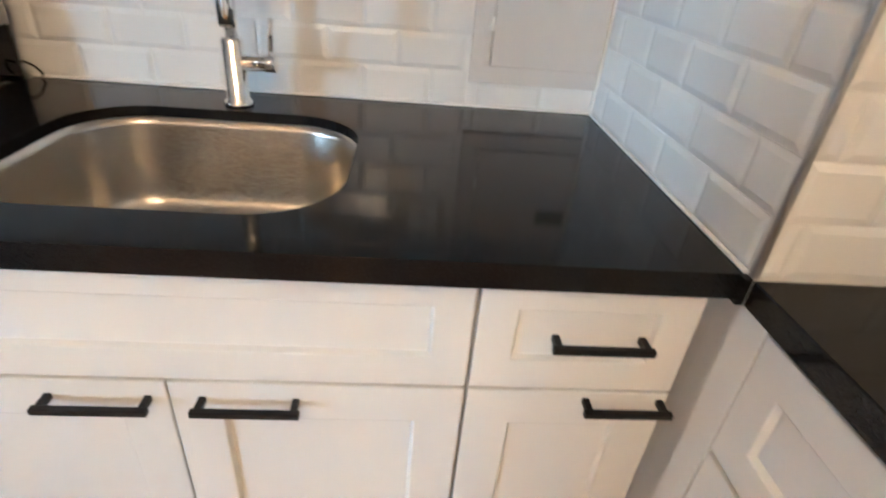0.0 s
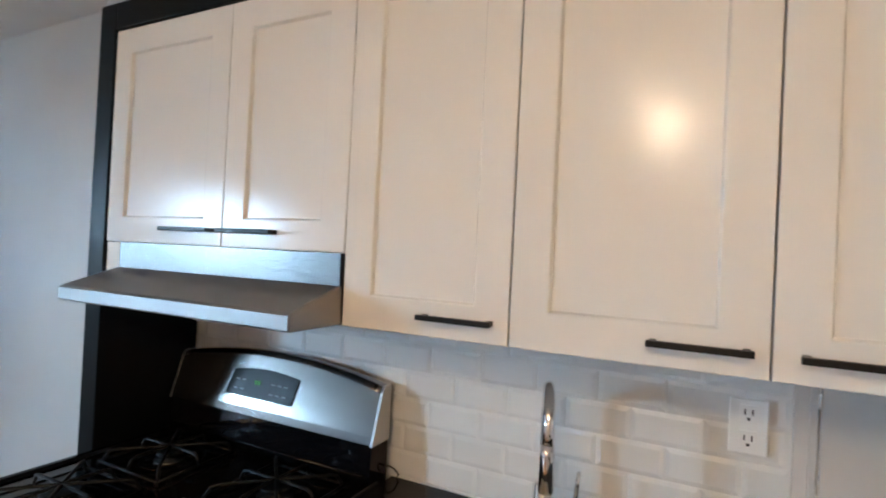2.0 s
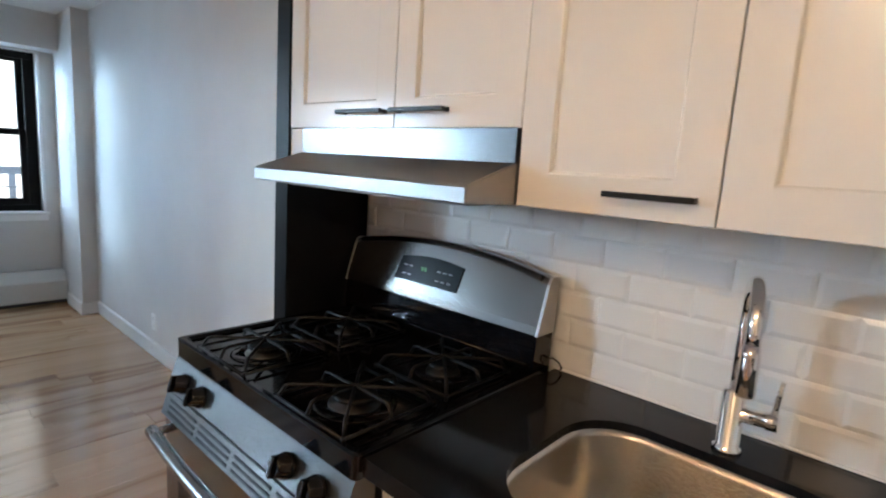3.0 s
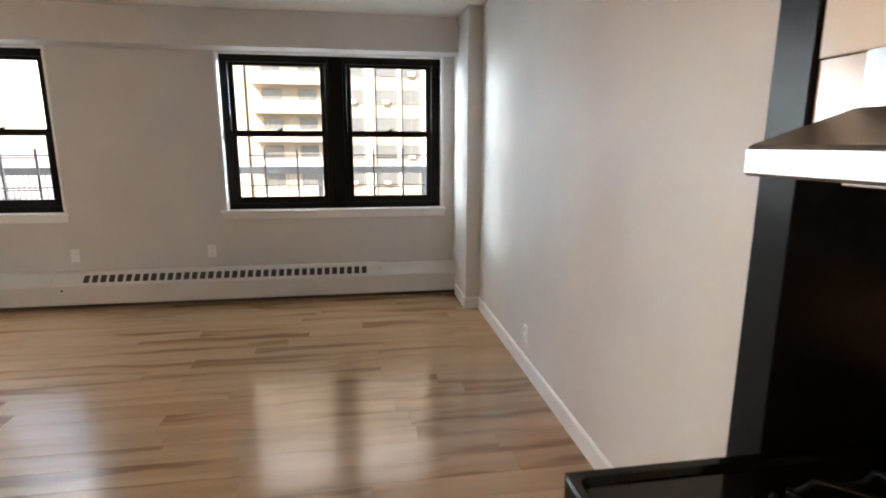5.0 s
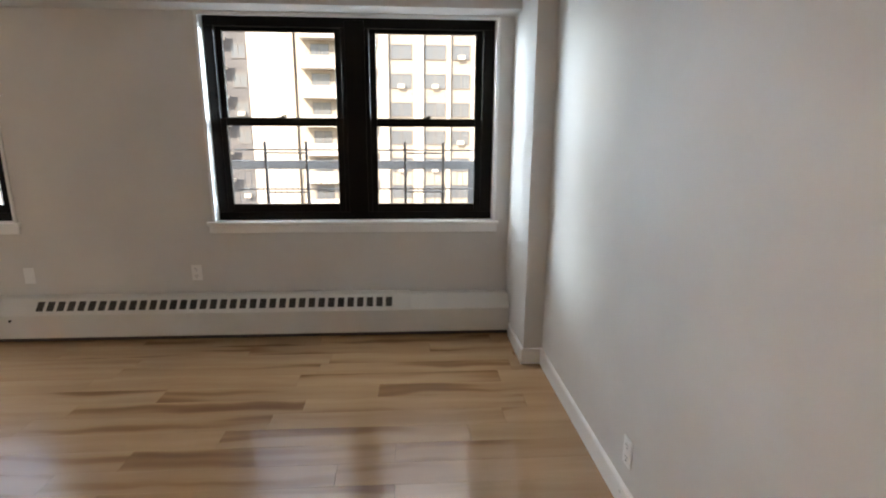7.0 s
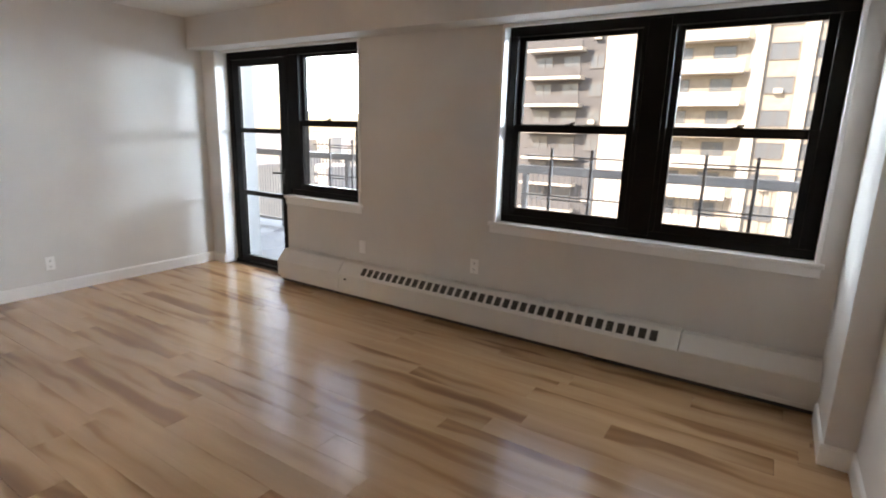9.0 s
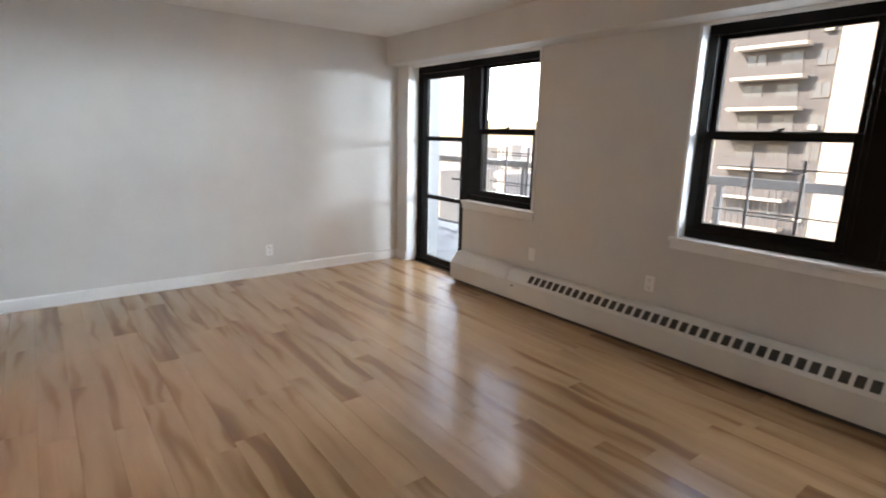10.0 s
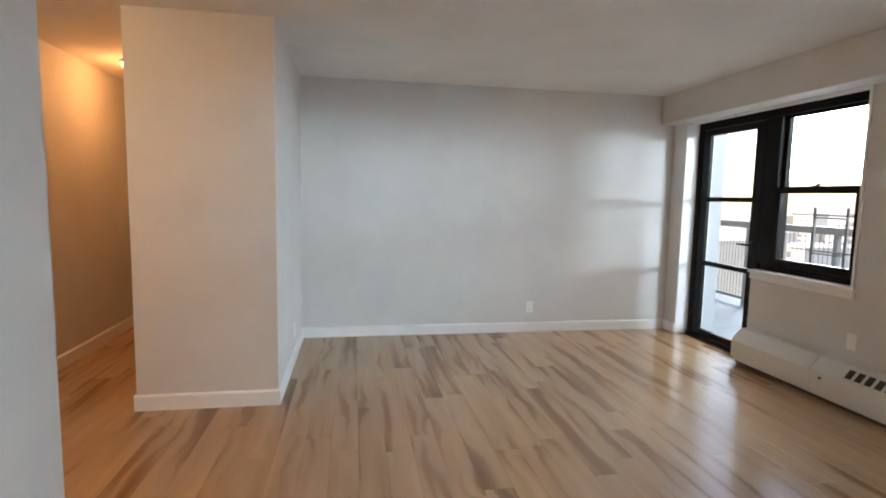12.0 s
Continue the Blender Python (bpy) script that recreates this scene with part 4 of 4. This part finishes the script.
def tower(name, x, y0, y1, depth, top, wall_mat, label, balconies=(), columns=(), piers=(), parapet=None, floor0=-6.6, floors=9, storey=2.85):
    t = thing(name, (x - depth / 2, (y0 + y1) / 2, LOWGROUND), label, "building", "apartment towers")
    part("wall", boxed(x - depth, x, y0, y1, LOWGROUND, top), wall_mat, t)
    part("roof", boxed(x - depth - 0.2, x + 0.2, y0 - 0.2, y1 + 0.2, top, top + 0.8), FACADEWHITE, t)
    for p0, p1 in piers:
        part("pier", boxed(x, x + 0.5, p0, p1, LOWGROUND, top - 0.2), FACADEWHITE, t)
    for f in range(floors):
        z = floor0 + f * storey
        for b0, b1 in balconies:
            bal = part("balcony", boxed(x, x + 1.6, b0, b1, z - 0.25, z + 0.05), FACADEWHITE, t)
            part("parapet", boxed(x + 1.45, x + 1.6, b0, b1, z + 0.05, z + 0.95), parapet or FACADEWHITE, bal)
            part("parapet", boxed(x, x + 1.45, b0, b0 + 0.12, z + 0.05, z + 0.95), parapet or FACADEWHITE, bal)
            n = max(1, round((b1 - b0) / 3.2))
            for k in range(n):
                yc = b0 + (b1 - b0) * (k + 0.5) / n
                far_window(t, x + 0.01, yc, z + 0.15, 1.9, 2.1, 0.10)
        for c, w in columns:
            far_window(t, x + 0.01, c, z + 0.85, w, 1.45, 0.10)
            if (f * 7 + int(c * 3)) % 3 == 0:
                part("air_conditioner", boxed(x + 0.1, x + 0.55, c - 0.35, c + 0.35, z + 0.85, z + 1.28, bevel=0.02), FACADEWHITE, t)
    return t


tower("apartment_tower", -60, -27.0, -12.4, 16, 34, FACADEGREY, "tall grey brick apartment tower with pale balconies", balconies=[(-25.6, -19.4)], columns=[(-18.2, 1.5)], piers=[(-17.2, -12.6)], parapet=FACADEGREY)
tower("apartment_tower", -59, -12.2, 16.0, 18, 36, FACADE, "tall sunlit apartment tower with balconies and white piers", balconies=[(-11.6, -4.4)], columns=[(-1.6, 2.2), (1.9, 2.2), (4.6, 1.8), (9.0, 2.0), (12.5, 2.0)], piers=[(-4.0, -2.9), (-0.3, 0.7), (3.1, 3.5), (5.7, 7.6), (10.4, 11.2)])
rnd = random.Random(4)
for k in range(34):
    ang = radians(31 + 46 * (k + rnd.random()) / 34)
    dist = rnd.uniform(120, 420)
    bx, by = -dist * math.cos(ang), -dist * math.sin(ang)
    w, dp_, hh = rnd.uniform(10, 26), rnd.uniform(10, 22), rnd.uniform(7, 20) + (10 if rnd.random() < 0.12 else 0)
    mat = rnd.choice((FACADE, FARWALL, FACADEWHITE, FACADEWHITE))
    h_ = thing("far_building", (bx, by, LOWGROUND), "low pale city building far below", "building", "far city blocks")
    part("wall", boxed(bx - dp_ / 2, bx + dp_ / 2, by - w / 2, by + w / 2, LOWGROUND, LOWGROUND + hh), mat, h_)
    part("roof", boxed(bx - dp_ / 2 - 0.3, bx + dp_ / 2 + 0.3, by - w / 2 - 0.3, by + w / 2 + 0.3, LOWGROUND + hh, LOWGROUND + hh + 0.7), FARWALL, h_)
    for r in range(int(hh // 3.2)):
        for c in range(int(w // 4)):
            part("window", boxed(bx + dp_ / 2, bx + dp_ / 2 + 0.1, by - w / 2 + 1 + c * 4, by - w / 2 + 3 + c * 4, LOWGROUND + 1 + r * 3.2, LOWGROUND + 2.6 + r * 3.2), FARGLASS, h_)


red = thing("far_building", (-110, -130, LOWGROUND), "small far building with a red roof", "building", "far city blocks")
part("wall", boxed(-113, -107, -135, -126, LOWGROUND, LOWGROUND + 4), FARWALL, red)
part("roof", boxed(-113.5, -106.5, -135.5, -125.5, LOWGROUND + 4, LOWGROUND + 6, bevel=0.2), REDROOF, red)


# ---- tiles ----
TW, TH, GAP = 0.152, 0.0762, 0.0022
tile_cache = {}


def tile_mesh(w, h):
    """A glazed tile with a flat middle and sloping edges, lying in x and z, face towards -y."""
    key = (round(w, 3), round(h, 3))
    if key not in tile_cache:
        bm = bmesh.new()
        b = min(0.010, w * 0.3, h * 0.3)
        lev = [(0, 0.0), (0, -0.0045), (b, -0.0072)]
        rings = [[bm.verts.new((px, d, pz)) for px, pz in ((i, i), (w - i, i), (w - i, h - i), (i, h - i))] for i, d in lev]
        for p, q in zip(rings, rings[1:]):
            for k in range(4):
                bm.faces.new((p[k], p[(k + 1) % 4], q[(k + 1) % 4], q[k]))
        bm.faces.new(rings[-1])
        bmesh.ops.recalc_face_normals(bm, faces=bm.faces)
        tile_cache[key] = mesh_of("tile", bm, GLAZE)
    return tile_cache[key]


def tile_field(name, u0, u1, z0, z1, place, label, shift=0.0):
    """Running-bond tiles on a grout bed; place(u, z) gives the pose of a tile's lower left corner."""
    bed = tagged(new(name, None), label, "tiles", kind="structure")
    r, z = 0, z0
    while z < z1 - 0.01:
        h = min(TH, z1 - z) - GAP
        u = u0 - TW + (shift + (0.5 if r % 2 else 0.0)) % 1.0 * TW
        while u < u1:
            a, b = max(u, u0), min(u + TW, u1)
            if b - a > 0.012:
                t = new("tile", tile_mesh(b - a - GAP, h))
                t.parent, t.matrix_basis = bed, place(a + GAP / 2, z + GAP / 2)
            u += TW
        r, z = r + 1, z + TH
    return bed


def on_back(u, z):
    return Matrix.Translation((u, 0.0065, z))


structure("grout_back", boxed(-2.107, -0.001, 0.0035, 0.0079, 0.90, 1.56), GROUT, "pale grout behind the back wall tiles", "grout")
tile_field("backsplash_back", -2.107, -0.304, 0.917, 1.383, on_back, "glossy white bevelled subway tiles behind sink and range", 0.30)
tile_field("backsplash_low", -0.302, -0.001, 0.917, 0.973, on_back, "glossy white tiles under the electric panel", 0.15)
structure("grout_side", boxed(0.0035, 0.0079, -0.690, 0.003, 0.90, 1.46), GROUT, "pale grout behind the side wall tiles", "grout")
tile_field("backsplash_side", -0.690, -0.006, 0.917, 1.45, lambda u, z: Matrix.Translation((0.0065, -0.696 - u, z)) @ Matrix.Rotation(radians(-90), 4, "Z"), "glossy white bevelled subway tiles on the side wall", 0.45)
structure("grout_wing", boxed(0.004, 0.659, -0.6965, -0.6921, 0.90, 1.46), GROUT, "pale grout behind the wing wall tiles", "grout")
tile_field("backsplash_wing", 0.006, 0.655, 0.917, 1.45, lambda u, z: Matrix.Translation((u, -0.6935, z)), "glossy white bevelled subway tiles above the side counter", 0.2)
structure("tile_edge_trim", boxed(-0.004, 0.004, -0.7035, -0.6955, 0.916, 1.46, bevel=0.002), ALU, "slim metal edge trim on the tile corner", "trim")
structure("caulk", boxed(-0.0066, 0.001, -0.0125, 0.004, 0.922, 1.383, bevel=0.002), TRIM, "white caulk bead in the tiled corner", "trim")
structure("caulk", boxed(-1.26, -0.003, -0.008, -0.001, 0.9155, 0.9215, bevel=0.002), TRIM, "white caulk line along the counter", "trim")
structure("caulk", boxed(-0.008, -0.001, -0.69, -0.008, 0.9155, 0.9215, bevel=0.002), TRIM, "white caulk line along the side wall", "trim")


# ---- floor planks ----
PW, PL = 0.150, 1.22
floor = tagged(new("floor"), "light tan wood-look planks with dark brown streaks", "floor", kind="structure")
plank_cache = {}


def plank_mesh(w, l):
    key = (round(w, 3), round(l, 3))
    if key not in plank_cache:
        bm = bmesh.new()
        e = 0.0004
        r0 = [bm.verts.new(p) for p in ((0, 0, -0.012), (w, 0, -0.012), (w, l, -0.012), (0, l, -0.012))]
        r1 = [bm.verts.new(p) for p in ((0, 0, -0.0005), (w, 0, -0.0005), (w, l, -0.0005), (0, l, -0.0005))]
        r2 = [bm.verts.new(p) for p in ((e, e, 0), (w - e, e, 0), (w - e, l - e, 0), (e, l - e, 0))]
        for p, q in ((r0, r1), (r1, r2)):
            for k in range(4):
                bm.faces.new((p[k], p[(k + 1) % 4], q[(k + 1) % 4], q[k]))
        bm.faces.new(r2)
        bmesh.ops.recalc_face_normals(bm, faces=bm.faces)
        plank_cache[key] = mesh_of("plank", bm, WOOD)
    return plank_cache[key]


rnd = random.Random(11)
x = XW
while x < 0.66 - 0.01:
    w = min(PW, 0.66 - x)
    south = -8.0 if x > -2.45 and x < -0.6 else (YF if x <= -2.45 else -2.95)
    y = south - rnd.random() * PL
    while y < YR:
        a, b = max(y, south), min(y + PL, YR)
        if b - a > 0.02:
            p = new("plank", plank_mesh(w - 0.0006, round(b - a - 0.0006, 3)))
            p.parent, p.location = floor, (x, a, 0)
        y += PL
    x += PW
